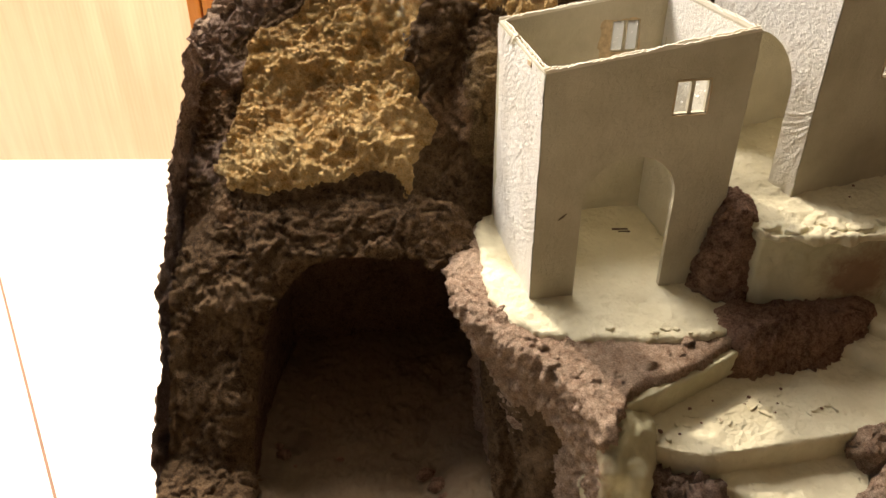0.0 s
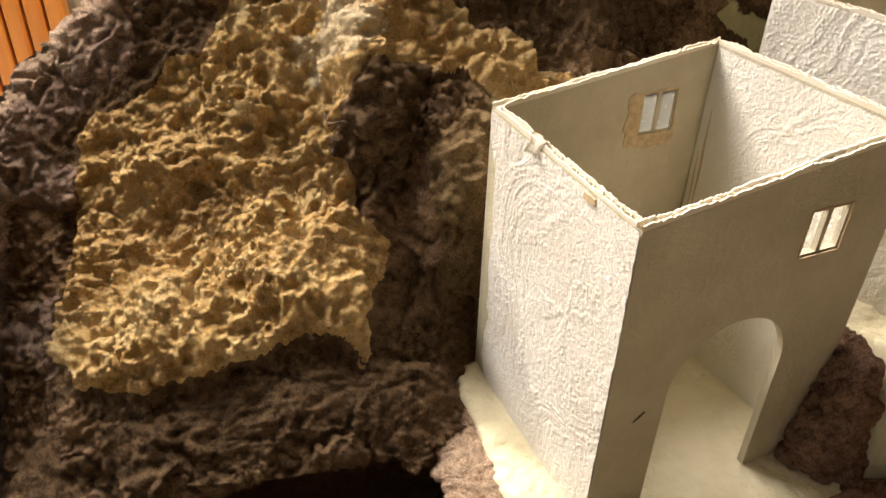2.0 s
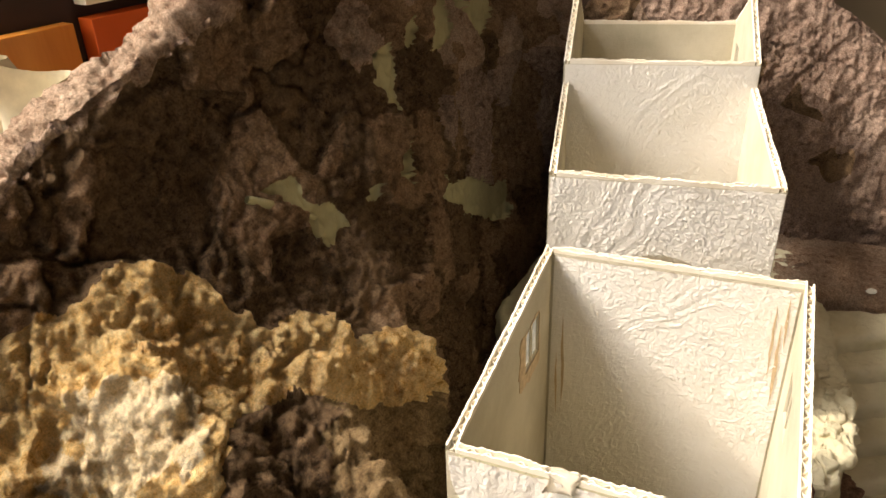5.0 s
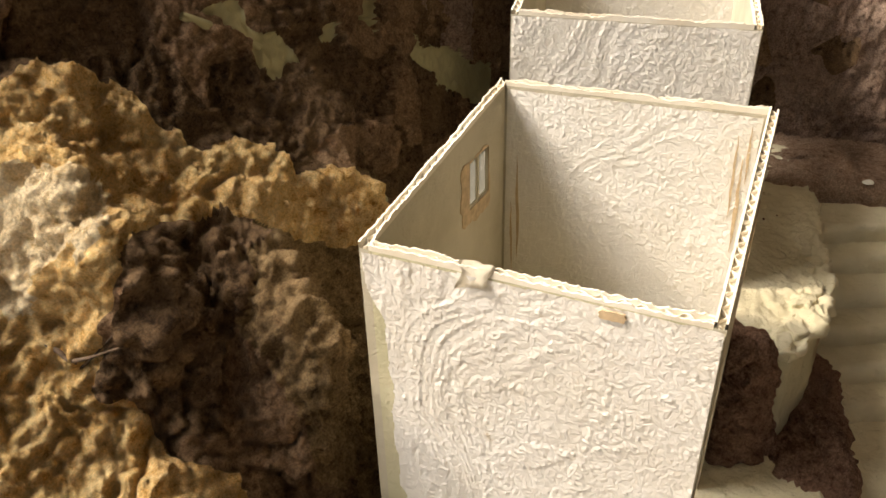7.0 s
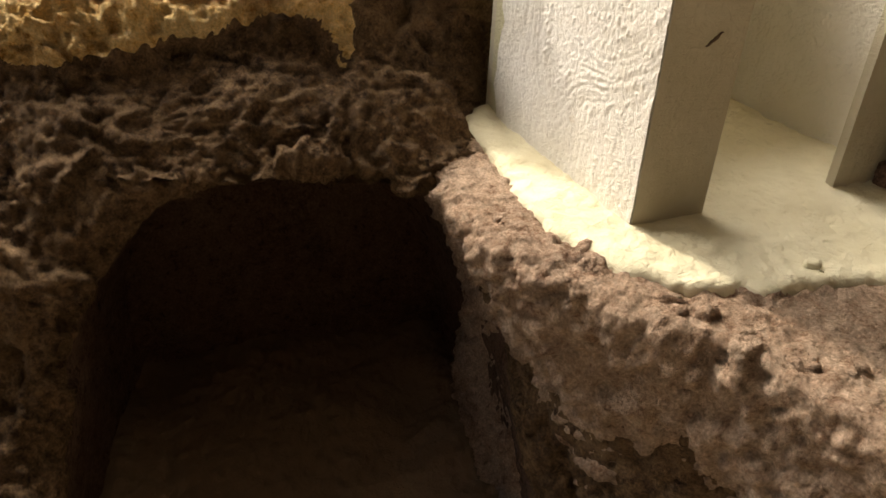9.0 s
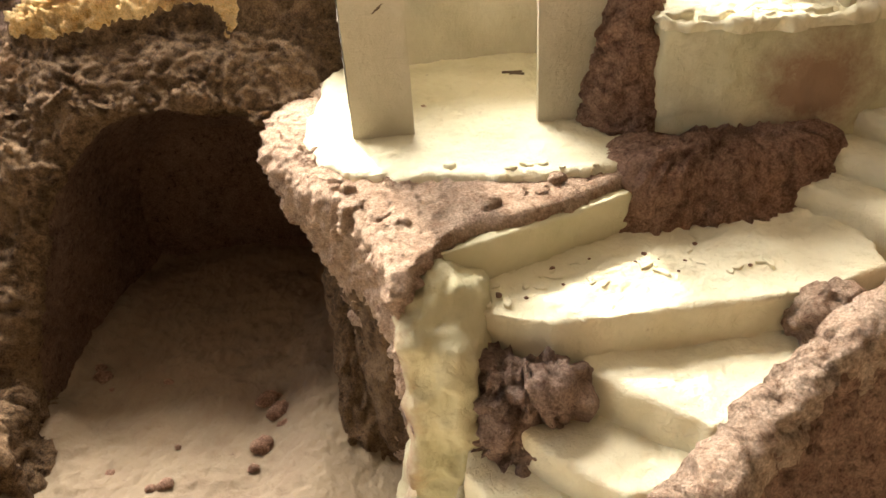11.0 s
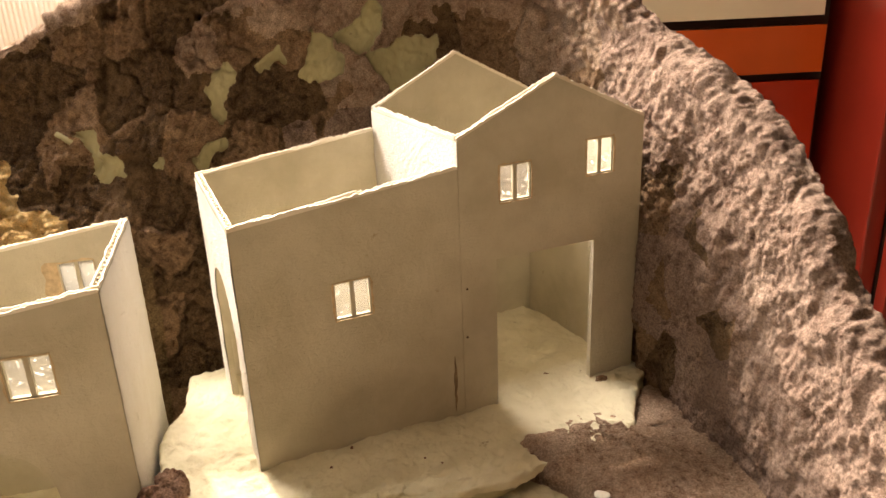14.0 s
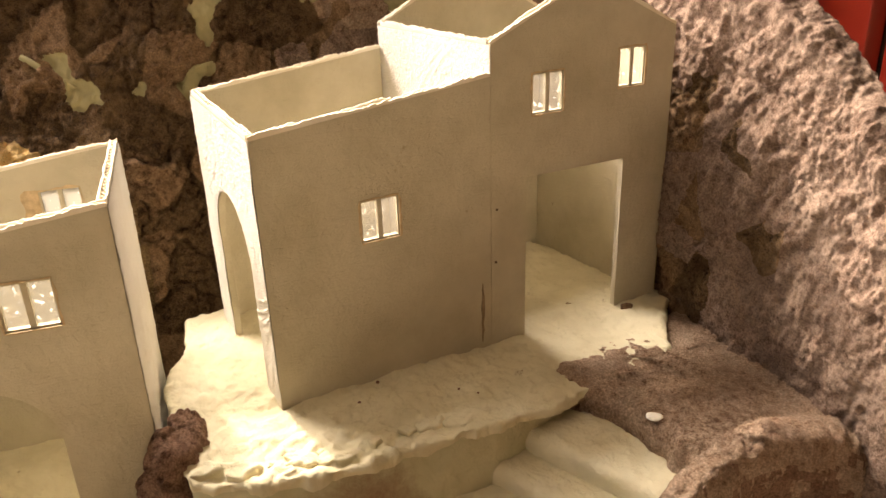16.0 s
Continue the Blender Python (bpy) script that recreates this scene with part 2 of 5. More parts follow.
def part(name, bm, material, parent, label="", smooth=False):
    me = bpy.data.meshes.new(name)
    bm.to_mesh(me)
    bm.free()
    return mesh_part(name, me, material, parent, label, smooth)


def mesh_part(name, me, material, parent, label="", smooth=False):
    if material:
        me.materials.append(material)
    if smooth:
        me.polygons.foreach_set("use_smooth", [True] * len(me.polygons))
    ob = new(name, me)
    if parent is not None:
        hang(ob, parent)
    return tagged(ob, label)


def solid(name, verts, faces, smooth=False):
    me = bpy.data.meshes.new(name)
    v, f = np.asarray(verts, np.float32), np.asarray(faces, np.int32)
    me.vertices.add(len(v))
    me.vertices.foreach_set("co", v.ravel())
    k = f.shape[1]
    me.loops.add(f.size)
    me.loops.foreach_set("vertex_index", f.ravel())
    me.polygons.add(len(f))
    me.polygons.foreach_set("loop_start", np.arange(0, f.size, k, dtype=np.int32))
    me.polygons.foreach_set("loop_total", np.full(len(f), k, np.int32))
    if smooth:
        me.polygons.foreach_set("use_smooth", np.ones(len(f), bool))
    me.update(calc_edges=True)
    return me


def box(bm, lo, hi, m=None, bevel=0.0):
    made = bmesh.ops.create_cube(bm, size=1.0)["verts"]
    lo, hi = Vector(lo), Vector(hi)
    for v in made:
        v.co = Vector([l + (c + 0.5) * (h - l) for l, h, c in zip(lo, hi, v.co)])
    if bevel:
        es = list({e for v in made for e in v.link_edges})
        made = bmesh.ops.bevel(bm, geom=es, offset=bevel, segments=2, affect="EDGES", profile=0.6)["verts"]
    if m is not None:
        for v in made:
            v.co = m @ v.co
    return made


def box_part(name, lo, hi, material, parent, label="", m=None, bevel=0.001):
    bm = bmesh.new()
    box(bm, lo, hi, m, bevel)
    return part(name, bm, material, parent, label)


# numpy noise
def hash3(i, seed):
    i = i.astype(np.uint32)
    h = i[..., 0] * np.uint32(374761393) + i[..., 1] * np.uint32(668265263) + i[..., 2] * np.uint32(2147483647) + np.uint32(seed * 974711 + 17)
    h = (h ^ (h >> np.uint32(13))) * np.uint32(1274126177)
    h = (h ^ (h >> np.uint32(16))) * np.uint32(2246822519)
    return ((h ^ (h >> np.uint32(15))) & np.uint32(0xFFFFFF)).astype(np.float32) / 16777215.0


def vnoise(p, size, seed=0):
    """Smooth noise from -1 to 1 over cells of that size."""
    q = np.asarray(p, np.float32) / size + 100.0
    i = np.floor(q)
    f = q - i
    f = f * f * (3 - 2 * f)
    i = i.astype(np.int64)
    out = 0
    for dx in (0, 1):
        for dy in (0, 1):
            for dz in (0, 1):
                w = (f[..., 0] if dx else 1 - f[..., 0]) * (f[..., 1] if dy else 1 - f[..., 1]) * (f[..., 2] if dz else 1 - f[..., 2])
                out = out + w * hash3(i + np.array([dx, dy, dz]), seed)
    return out * 2 - 1


def fbm(p, size, octaves=4, seed=0, gain=0.55):
    out, a = 0, 1.0
    for k in range(octaves):
        out = out + a * vnoise(p, size / 2**k, seed + k)
        a *= gain
    return out


def cells(p, size, seed=0):
    """Nearest and second distance to scattered points, in cells, and a random number for the nearest."""
    q = np.asarray(p, np.float32) / size + 100.0
    i = np.floor(q).astype(np.int64)
    d1 = np.full(q.shape[:-1], 9.0, np.float32)
    d2, who = d1.copy(), d1.copy()
    for dx in (-1, 0, 1):
        for dy in (-1, 0, 1):
            for dz in (-1, 0, 1):
                c = i + np.array([dx, dy, dz])
                pt = c + np.stack([hash3(c, seed + 1), hash3(c, seed + 2), hash3(c, seed + 3)], -1)
                d = np.sqrt(((q - pt) ** 2).sum(-1))
                near = d < d1
                d2 = np.where(near, d1, np.minimum(d2, d))
                who = np.where(near, hash3(c, seed + 4), who)
                d1 = np.where(near, d, d1)
    return d1, d2, who


def sstep(a, b, x):
    t = np.clip((x - a) / (b - a), 0, 1)
    return t * t * (3 - 2 * t)


def spline(points, n):
    """n points along a smooth line through the given ones, evenly by number of the point."""
    p = np.asarray(points, float)
    p = np.vstack([2 * p[0] - p[1], p, 2 * p[-1] - p[-2]])
    t = np.linspace(0, len(points) - 1 - 1e-6, n)
    i, f = t.astype(int), (t - t.astype(int))[:, None]
    a, b, c, d = (p[i + k] for k in range(4))
    return 0.5 * (2 * b + (c - a) * f + (2 * a - 5 * b + 4 * c - d) * f**2 + (3 * b - a - 3 * c + d) * f**3)


def evenly(points, n, closed=False):
    p = np.asarray(points, float)
    if closed:
        p = np.vstack([p, p[:1]])
    s = np.r_[0, np.cumsum(np.linalg.norm(np.diff(p, axis=0), axis=1))]
    t = np.linspace(0, s[-1], n, endpoint=not closed)
    return np.stack([np.interp(t, s, c) for c in p.T], -1)


def inside(x, y, poly):
    poly = np.asarray(poly)
    hit = np.zeros(x.shape, bool)
    for (x1, y1), (x2, y2) in zip(poly, np.roll(poly, -1, 0)):
        if y1 != y2:
            hit ^= ((y1 > y) != (y2 > y)) & (x < (x2 - x1) * (y - y1) / (y2 - y1) + x1)
    return hit


def normals(p, closed=False):
    if closed:
        q = np.concatenate([p[:, -1:], p, p[:, :1]], 1)
        du = (q[:, 2:] - q[:, :-2])
    else:
        du = np.gradient(p, axis=1)
    dv = np.gradient(p, axis=0)
    n = np.cross(du, dv)
    return n / (np.linalg.norm(n, axis=-1, keepdims=True) + 1e-12)


def grid_faces(m, n, closed=False):
    r = np.arange(m * n).reshape(m, n)
    if closed:
        r = np.concatenate([r, r[:, :1]], 1)
    return np.stack([r[:-1, :-1], r[:-1, 1:], r[1:, 1:], r[1:, :-1]], -1).reshape(-1, 4)


def split_parts(p, faces, layers, parent):
    """Meshes out of one sheet: layers is a list of (name, face mask, material, label)."""
    made = []
    v = p.reshape(-1, 3)
    for name, mask, material, label in layers:
        f = faces[mask]
        if len(f) == 0:
            continue
        used, back = np.unique(f, return_inverse=True)
        made.append(mesh_part(name, solid(name, v[used], back.reshape(-1, 4), True), material, parent, label))
    return made


def soften(a, n):
    a = a.astype(np.float32)
    for k in range(n):
        a = (np.roll(a, 1, 0) + np.roll(a, -1, 0) + np.roll(a, 1, 1) + np.roll(a, -1, 1) + a) / 5
    return a


def snapped(p, mask, n=4):
    """Faces of a grid within a mask, with the points along its border drawn onto a smooth line."""
    field = soften(mask, n) - 0.5
    face = (field[:-1, :-1] + field[1:, :-1] + field[:-1, 1:] + field[1:, 1:]) > 0
    near = np.zeros(mask.shape, int)
    for a, b in ((0, 0), (1, 0), (0, 1), (1, 1)):
        near[a : a + face.shape[0], b : b + face.shape[1]] += face
    gi, gj = np.gradient(field)
    g = gi**2 + gj**2 + 1e-6
    di, dj = (np.clip(-field * k / g, -0.6, 0.6) * ((near > 0) & (near < 4)) for k in (gi, gj))
    return p + np.gradient(p, axis=0) * di[..., None] + np.gradient(p, axis=1) * dj[..., None], face.ravel()


def rock_height(p, seed=0, lump=0.030, amount=1.0):
    """Clods with cracks between them, and crumbs on them."""
    warp = np.stack([fbm(p, 0.018, 3, seed + 30), fbm(p, 0.018, 3, seed + 31), fbm(p, 0.018, 3, seed + 32)], -1)
    w = p + 0.008 * warp
    d1, d2, who = cells(w, lump, seed)
    crack = (1 - sstep(0.0, 0.10, d2 - d1)) * sstep(-0.2, 0.5, vnoise(p, 0.05, seed + 61))
    h = (who - 0.5) * 0.0070 - crack * 0.0042 + fbm(p, 0.045, 2, seed + 7) * 0.0030
    h += (1 - np.abs(fbm(w, 0.011, 3, seed + 17)) * 1.6) * 0.0024
    e1, _, ew = cells(p + 0.003 * warp, 0.0058, seed + 40)
    h += (0.55 - e1) * 0.0026 * (0.4 + 0.9 * ew)
    g1, _, gw = cells(p, 0.0031, seed + 43)
    h += (0.5 - g1) * 0.0017 * (0.3 + gw) + fbm(p, 0.0042, 2, seed + 9) * 0.0009
    return h * amount


def mound(name, outline, ztop, zlow, material, parent, label="", height=None, step=0.0015, bevel=0.003, flare=0.0, centre=None, tilt=(0.0, 0.0), corner=False, ragged=0.0, bend=None):
    """A raised piece with that outline in plan: its top, a rounded edge and its sides, as one closed skin."""
    o = np.asarray(outline, float)
    if not corner:
        o = spline(np.vstack([o, o[:1]]), 40 * len(o))[:-1]
    c = np.mean(evenly(o, 200, True), 0) if centre is None else np.array(centre)
    long = np.linalg.norm(np.diff(np.vstack([o, o[:1]]), axis=0), axis=1).sum()
    ring = evenly(o, max(24, int(long / step)), True)
    if ragged:
        r3 = np.c_[ring, np.full(len(ring), ztop)]
        ring = ring + (ring - c) / np.linalg.norm(ring - c, axis=1, keepdims=True) * (ragged * fbm(r3, 0.016, 4, 3))[:, None]
    far = np.linalg.norm(ring - c, axis=1).max()
    k = max(4, int(far / step))
    rows = []
    unit = (ring - c) / np.linalg.norm(ring - c, axis=1, keepdims=True)
    for r in np.linspace(0.02, 1, k):
        xy = c + (ring - unit * bevel - c) * r
        rows.append(np.c_[xy, np.full(len(xy), ztop)])
    for a in np.linspace(0.2, 1, 5) * math.pi / 2:
        rows.append(np.c_[ring - unit * bevel * (1 - math.sin(a)), np.full(len(ring), ztop - bevel * (1 - math.cos(a)))])
    for d in np.linspace(0, 1, max(3, int((ztop - bevel - zlow) / step)))[1:]:
        rows.append(np.c_[ring + unit * flare * d, np.full(len(ring), ztop - bevel + (zlow - ztop + bevel) * d)])
    p = np.array(rows)
    p[..., 2] += ((p[..., 0] - c[0]) * tilt[0] + (p[..., 1] - c[1]) * tilt[1]) * np.clip((p[..., 2] - zlow) / max(1e-6, ztop - zlow), 0, 1)
    if bend is not None:
        p = bend(p)
    n = -normals(p, True)
    if height is not None:
        fade = np.linspace(0, 1, 6)[:, None]
        h = height(p)
        h[:6] = h[:6] * fade + (1 - fade) * h[0].mean()
        p = p + n * h[..., None]
    f = grid_faces(len(p), len(ring), True)[:, ::-1]
    v = np.vstack([p.reshape(-1, 3), p[0].mean(0)])
    cap = np.stack([np.arange(len(ring)), np.roll(np.arange(len(ring)), -1), np.full(len(ring), len(v) - 1), np.full(len(ring), len(v) - 1)], -1)
    me = bpy.data.meshes.new(name)
    me.from_pydata(v.tolist(), [], f.tolist() + cap[:, :3].tolist())
    return mesh_part(name, me, material, parent, label, True)


def cream_height(p, seed=0, amount=1.0):
    e1, _, _ = cells(p, 0.006, seed + 3)
    return amount * (fbm(p, 0.02, 3, seed) * 0.0012 + fbm(p, 0.004, 3, seed + 5) * 0.0006 + (0.5 - e1) * 0.0004)


# ---- the room ----
M_ROOM = plain_material("pale_room_wall", (0.24, 0.18, 0.11), 0.9, 0.06, 6)
# unseen ceiling, painted light as a reflector over the steps
M_CEILING = plain_material("bounce_ceiling_paint", (0.58, 0.54, 0.47), 0.9, 0.05, 6)
M_FLOOR = plain_material("tiled_floor", (0.20, 0.14, 0.09), 0.5, 0.15, 9)
X0, X1, Y0, Y1, ZF, ZC = -2.0, 2.2, -2.3, 1.12, -0.75, 1.75


def plain_wall(name, lo, hi, material, label):
    ob = box_part(name, lo, hi, material, None, bevel=0)
    return tagged(ob, label, "wall" if "wall" in name else name, kind="structure")


plain_wall("floor", (X0 - 0.1, Y0 - 0.1, ZF - 0.1), (X1 + 0.1, Y1 + 0.1, ZF), M_FLOOR, "plain pale tiled floor of the room")
plain_wall("ceiling", (X0 - 0.1, Y0 - 0.1, ZC), (X1 + 0.1, Y1 + 0.1, ZC + 0.1), M_CEILING, "plain unseen ceiling, painted light to bounce light down")
plain_wall("wall_east", (X1, Y0, ZF), (X1 + 0.1, Y1, ZC), M_ROOM, "plain pale painted wall of the room")
plain_wall("wall_south", (X0, Y0 - 0.1, ZF), (X1, Y0, ZC), M_ROOM, "plain pale painted wall of the room")
# unseen wall, with an opening added for the side fill
W = tagged(new("wall_west"), "pale painted wall with an added, unseen opening", "wall", kind="structure")
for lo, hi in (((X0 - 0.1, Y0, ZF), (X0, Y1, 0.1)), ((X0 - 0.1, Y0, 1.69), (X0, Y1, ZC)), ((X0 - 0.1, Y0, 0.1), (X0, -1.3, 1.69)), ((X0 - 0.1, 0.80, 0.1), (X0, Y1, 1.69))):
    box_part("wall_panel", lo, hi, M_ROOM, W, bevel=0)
N = tagged(new("wall_north"), "pale painted wall round a wide bright window", "wall", kind="structure")
for lo, hi in (((X0, Y1, ZF), (X1, Y1 + 0.1, -0.30)), ((X0, Y1, 1.68), (X1, Y1 + 0.1, ZC)), ((0.42, Y1, -0.30), (X1, Y1 + 0.1, 1.68)), ((X0, Y1, -0.30), (-1.7, Y1 + 0.1, 1.68))):
    box_part("wall_panel", lo, hi, M_ROOM, N, bevel=0)

# glazed screen with orange posts at the window
M_ORANGE = wood_material("orange_lacquered_wood", (0.62, 0.20, 0.025), (0.80, 0.33, 0.06), 0.3)
M_RED = plain_material("red_lacquer", (0.44, 0.034, 0.011), 0.25, 0.12, 8, coat=0.3)
M_DARKRED = plain_material("dark_red_lacquer", (0.24, 0.022, 0.012), 0.3, 0.15, 8, coat=0.3)
M_DRAWER = plain_material("orange_red_lacquer", (0.66, 0.11, 0.02), 0.25, 0.1, 8, coat=0.3)
M_IVORY = plain_material("ivory_panel", (0.90, 0.83, 0.64), 0.4, 0.06, 5)
# near-black: shade in the gaps between the fronts is put into this colour
M_SHADOW = plain_material("gap_shade_carcass", (0.03, 0.012, 0.008), 0.6, 0.2, 20)
# one glass twice: the light and shade outside are put into its colour
M_FLUTED = fluted_material("fluted_glass_lit", 1.75)
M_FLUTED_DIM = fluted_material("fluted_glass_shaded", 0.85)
WY = 1.05
screen = thing("window_1", (-0.6, WY, -0.3), "fluted glass screen in an orange wooden frame", "window", kind="structure")
for x0, x1 in ((-0.345, -0.245), (-0.002, 0.042), (-1.68, -1.62)):
    bm = bmesh.new()
    k = max(1, round((x1 - x0) / 0.022))
    w = (x1 - x0) / k
    for i in range(k):
        box(bm, (x0 + i * w + 0.001, WY - 0.02, -0.75), (x0 + (i + 1) * w - 0.001, WY + 0.02, 0.60), None, 0.004)
    part("post", bm, M_ORANGE, screen)
for x0, x1 in ((-1.62, -0.345), (-0.245, -0.002)):
    n = int((x1 - x0) / 0.006)
    xs = np.linspace(x0, x1, n * 6 + 1)
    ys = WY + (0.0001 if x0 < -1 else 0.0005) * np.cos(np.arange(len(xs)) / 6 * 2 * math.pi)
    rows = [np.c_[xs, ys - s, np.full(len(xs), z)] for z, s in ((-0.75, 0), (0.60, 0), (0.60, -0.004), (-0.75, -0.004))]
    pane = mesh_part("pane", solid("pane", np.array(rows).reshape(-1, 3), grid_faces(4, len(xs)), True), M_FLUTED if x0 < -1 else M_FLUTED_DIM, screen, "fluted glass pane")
    pane.visible_shadow = False

# kitchen unit behind the model
CY = 0.93
unit = thing("kitchen_cabinet", (0.5, CY, -0.75), "red and orange lacquered kitchen cabinet with ivory panel", "cabinet")
box_part("body", (0.165, CY + 0.012, -0.75), (0.802, CY + 0.18, 0.70), M_SHADOW, unit)
box_part("side_post", (0.165, CY - 0.004, -0.75), (0.232, CY + 0.010, 0.385), M_ORANGE, unit, "orange wooden upright")
box_part("door", (0.245, CY - 0.006, -0.70), (0.298, CY + 0.010, 0.325), M_RED, unit)
box_part("door", (0.306, CY - 0.006, -0.70), (0.790, CY + 0.010, 0.325), M_RED, unit)
box_part("drawer_front", (0.245, CY - 0.008, 0.334), (0.790, CY + 0.010, 0.386), M_DRAWER, unit, "orange red drawer front")
box_part("panel", (0.245, CY - 0.006, 0.396), (0.786, CY + 0.010, 0.70), M_IVORY, unit, "ivory upper panel")
tall = thing("tall_cabinet", (1.1, CY - 0.1, -0.75), "dark red lacquered tall cabinet side", "cabinet")
box_part("side_panel", (0.812, CY - 0.10, -0.70), (0.832, CY + 0.15, 0.78), M_DARKRED, tall, bevel=0.003)
box_part("door", (0.834, CY - 0.12, -0.70), (1.5, CY - 0.101, 0.78), M_DARKRED, tall, bevel=0.003)
box_part("plinth", (0.83, CY - 0.06, -0.75), (1.49, CY + 0.14, -0.702), M_SHADOW, tall, "dark recessed plinth")
box_part("body", (0.834, CY - 0.10, -0.70), (1.49, CY + 0.149, 0.775), M_SHADOW, tall)

# folded cloth on the far end of the table
M_CLOTH = plain_material("beige_cloth", (0.60, 0.54, 0.39), 0.95, 0.25, 30, bump=0.002)
cu, cv = np.meshgrid(np.linspace(0, 1, 70), np.linspace(0, 1, 50))
cp = np.stack([-0.08 + 0.30 * cu, 0.78 + 0.12 * cv, 0.0 * cu], -1)
hump = np.sin(np.pi * cu) ** 0.4 * np.sin(np.pi * cv) ** 0.5
cp[..., 2] = -0.014 + hump * (0.31 + 0.03 * vnoise(cp, 0.06, 5)) * (0.8 + 0.2 * vnoise(cp * [1, 1, 0], 0.03, 8))
cp[..., 1] += 0.02 * vnoise(cp, 0.05, 9)
cloth = thing("cloth", (0.13, 0.85, -0.015), "crumpled beige cloth lying behind the model", "cloth")
mesh_part("fold", solid("fold", cp.reshape(-1, 3), grid_faces(50, 70), True), M_CLOTH, cloth)
dy, dz = np.meshgrid(np.linspace(0.80, 1.028, 90), np.linspace(-0.014, 0.388, 80))
dp = np.stack([0.135 + 0 * dy, dy, dz], -1)
dp[..., 0] += 0.018 * np.sin(dy * 95 + 3 * vnoise(dp, 0.07, 15)) * (0.5 + 0.5 * dz / 0.388) + 0.012 * fbm(dp, 0.05, 3, 16)
dp[..., 2] += 0.012 * vnoise(dp * [1, 1, 0], 0.05, 18) * (dz / 0.388)
mesh_part("fold", solid("fold", dp.reshape(-1, 3), grid_faces(80, 90), True), M_CLOTH, cloth, "upright fold of the cloth")

# table
table = thing("table", (0, 0.3, -0.75), "pale varnished wooden table in strong sunlight", "table")
for i in range(7):
    box_part("plank", (-0.95, -0.28 + i * 0.18, -0.045), (0.80, -0.28 + (i + 1) * 0.18 - 0.0002, -0.015), M_TABLE, table, bevel=0.0001)
go = Vector((0.194, -0.309, 0)).normalized()
bm = bmesh.new()
box(bm, (-0.45, -0.0012, -0.0152), (0.45, 0.0012, -0.0145), Matrix.Translation((-0.398, 0.53, 0)) @ Matrix.Rotation(math.atan2(go.y, go.x), 4, "Z"))
part("inlay_line", bm, plain_material("brown_inlay", (0.22, 0.085, 0.025), 0.6, 0.2, 60), table, "thin orange brown line across the top")
for x, y in ((-0.9, -0.22), (0.72, -0.22), (-0.9, 0.9), (0.72, 0.9)):
    box_part("leg", (x, y, -0.75), (x + 0.06, y + 0.06, -0.0455), M_TABLE, table)

# ---- the rock of the model ----
rock = thing("rock_mountain", (0.15, 0.4, -0.015), "model mountain of brown bark and ochre stone", "model rock")
box_part("base_board", (-0.215, 0.10, -0.0148), (0.52, 0.665, 0.0), M_CARD, rock, "flat cardboard base")

FOOT = [(-0.192, 0.425, 0.155), (-0.13, 0.415, 0.18), (-0.06, 0.41, 0.18), (0.0, 0.425, 0.17), (0.045, 0.47, 0.165), (0.10, 0.505, 0.165), (0.165, 0.53, 0.19), (0.25, 0.565, 0.2), (0.36, 0.59, 0.2), (0.408, 0.570, 0.21), (0.437, 0.49, 0.215), (0.451, 0.41, 0.215), (0.466, 0.34, 0.19), (0.472, 0.27, 0.15), (0.476, 0.19, 0.10)]
CREST = [(-0.190, 0.562, 0.288), (-0.137, 0.594, 0.332), (-0.0465, 0.613, 0.380), (0.021, 0.612, 0.4195), (0.078, 0.611, 0.441), (0.155, 0.610, 0.476), (0.21, 0.615, 0.494), (0.30, 0.622, 0.497), (0.375, 0.617, 0.484), (0.418, 0.597, 0.464), (0.450, 0.508, 0.418), (0.466, 0.41, 0.383), (0.470, 0.345, 0.330), (0.470, 0.28, 0.294), (0.470, 0.20, 0.26)]
SAG = [-0.014, -0.017, -0.018, -0.020, -0.011, -0.002, 0, 0, 0, 0.005, 0.013, 0.008, 0.006, 0.004, 0]
NU = 1250
foot, crest, sag = spline(FOOT, NU), spline(CREST, NU), spline(np.c_[SAG, SAG], NU)[:, 0]
run = np.r_[0, np.cumsum(np.linalg.norm(np.diff(0.5 * (foot + crest), axis=0), axis=1))]
even = np.interp(np.linspace(0, run[-1], NU), run, np.arange(NU))
foot, crest = (np.stack([np.interp(even, np.arange(NU), c) for c in a.T], -1) for a in (foot, crest))
sag = np.interp(even, np.arange(NU), sag)
along = np.gradient(crest, axis=0)
out = np.stack([-along[:, 1], along[:, 0], 0 * along[:, 0]], -1)
out /= np.linalg.norm(out, axis=1, keepdims=True)
flat = sstep(0.25, 0.17, crest[:, 0]) * sstep(-0.12, -0.05, crest[:, 0])
broad = 0.013 + 0.004 * flat + 0.001 * sstep(0.40, 0.46, crest[:, 0])
crest[:, 2] -= 0.006


def swell(px, v):
    """How far the face stands out: the ochre boulder, the bark mass by the house, and the brow over the cave."""
    def hump(x0, v0, high, sx, sv):
        return high * np.exp(-(((px - x0) / sx) ** 2) - ((v - v0) / sv) ** 2)

    brow = 0.019 * sstep(-0.185, -0.15, px) * sstep(0.0, -0.035, px) * np.exp(-(((v - 0.25) / 0.17) ** 2))
    return hump(-0.003, 0.60, 0.042, 0.019, 0.14) + hump(0.040, 0.37, 0.050, 0.024, 0.15) + hump(0.072, 0.45, 0.012, 0.020, 0.12) + hump(0.118, 0.38, 0.020, 0.028, 0.16) + brow


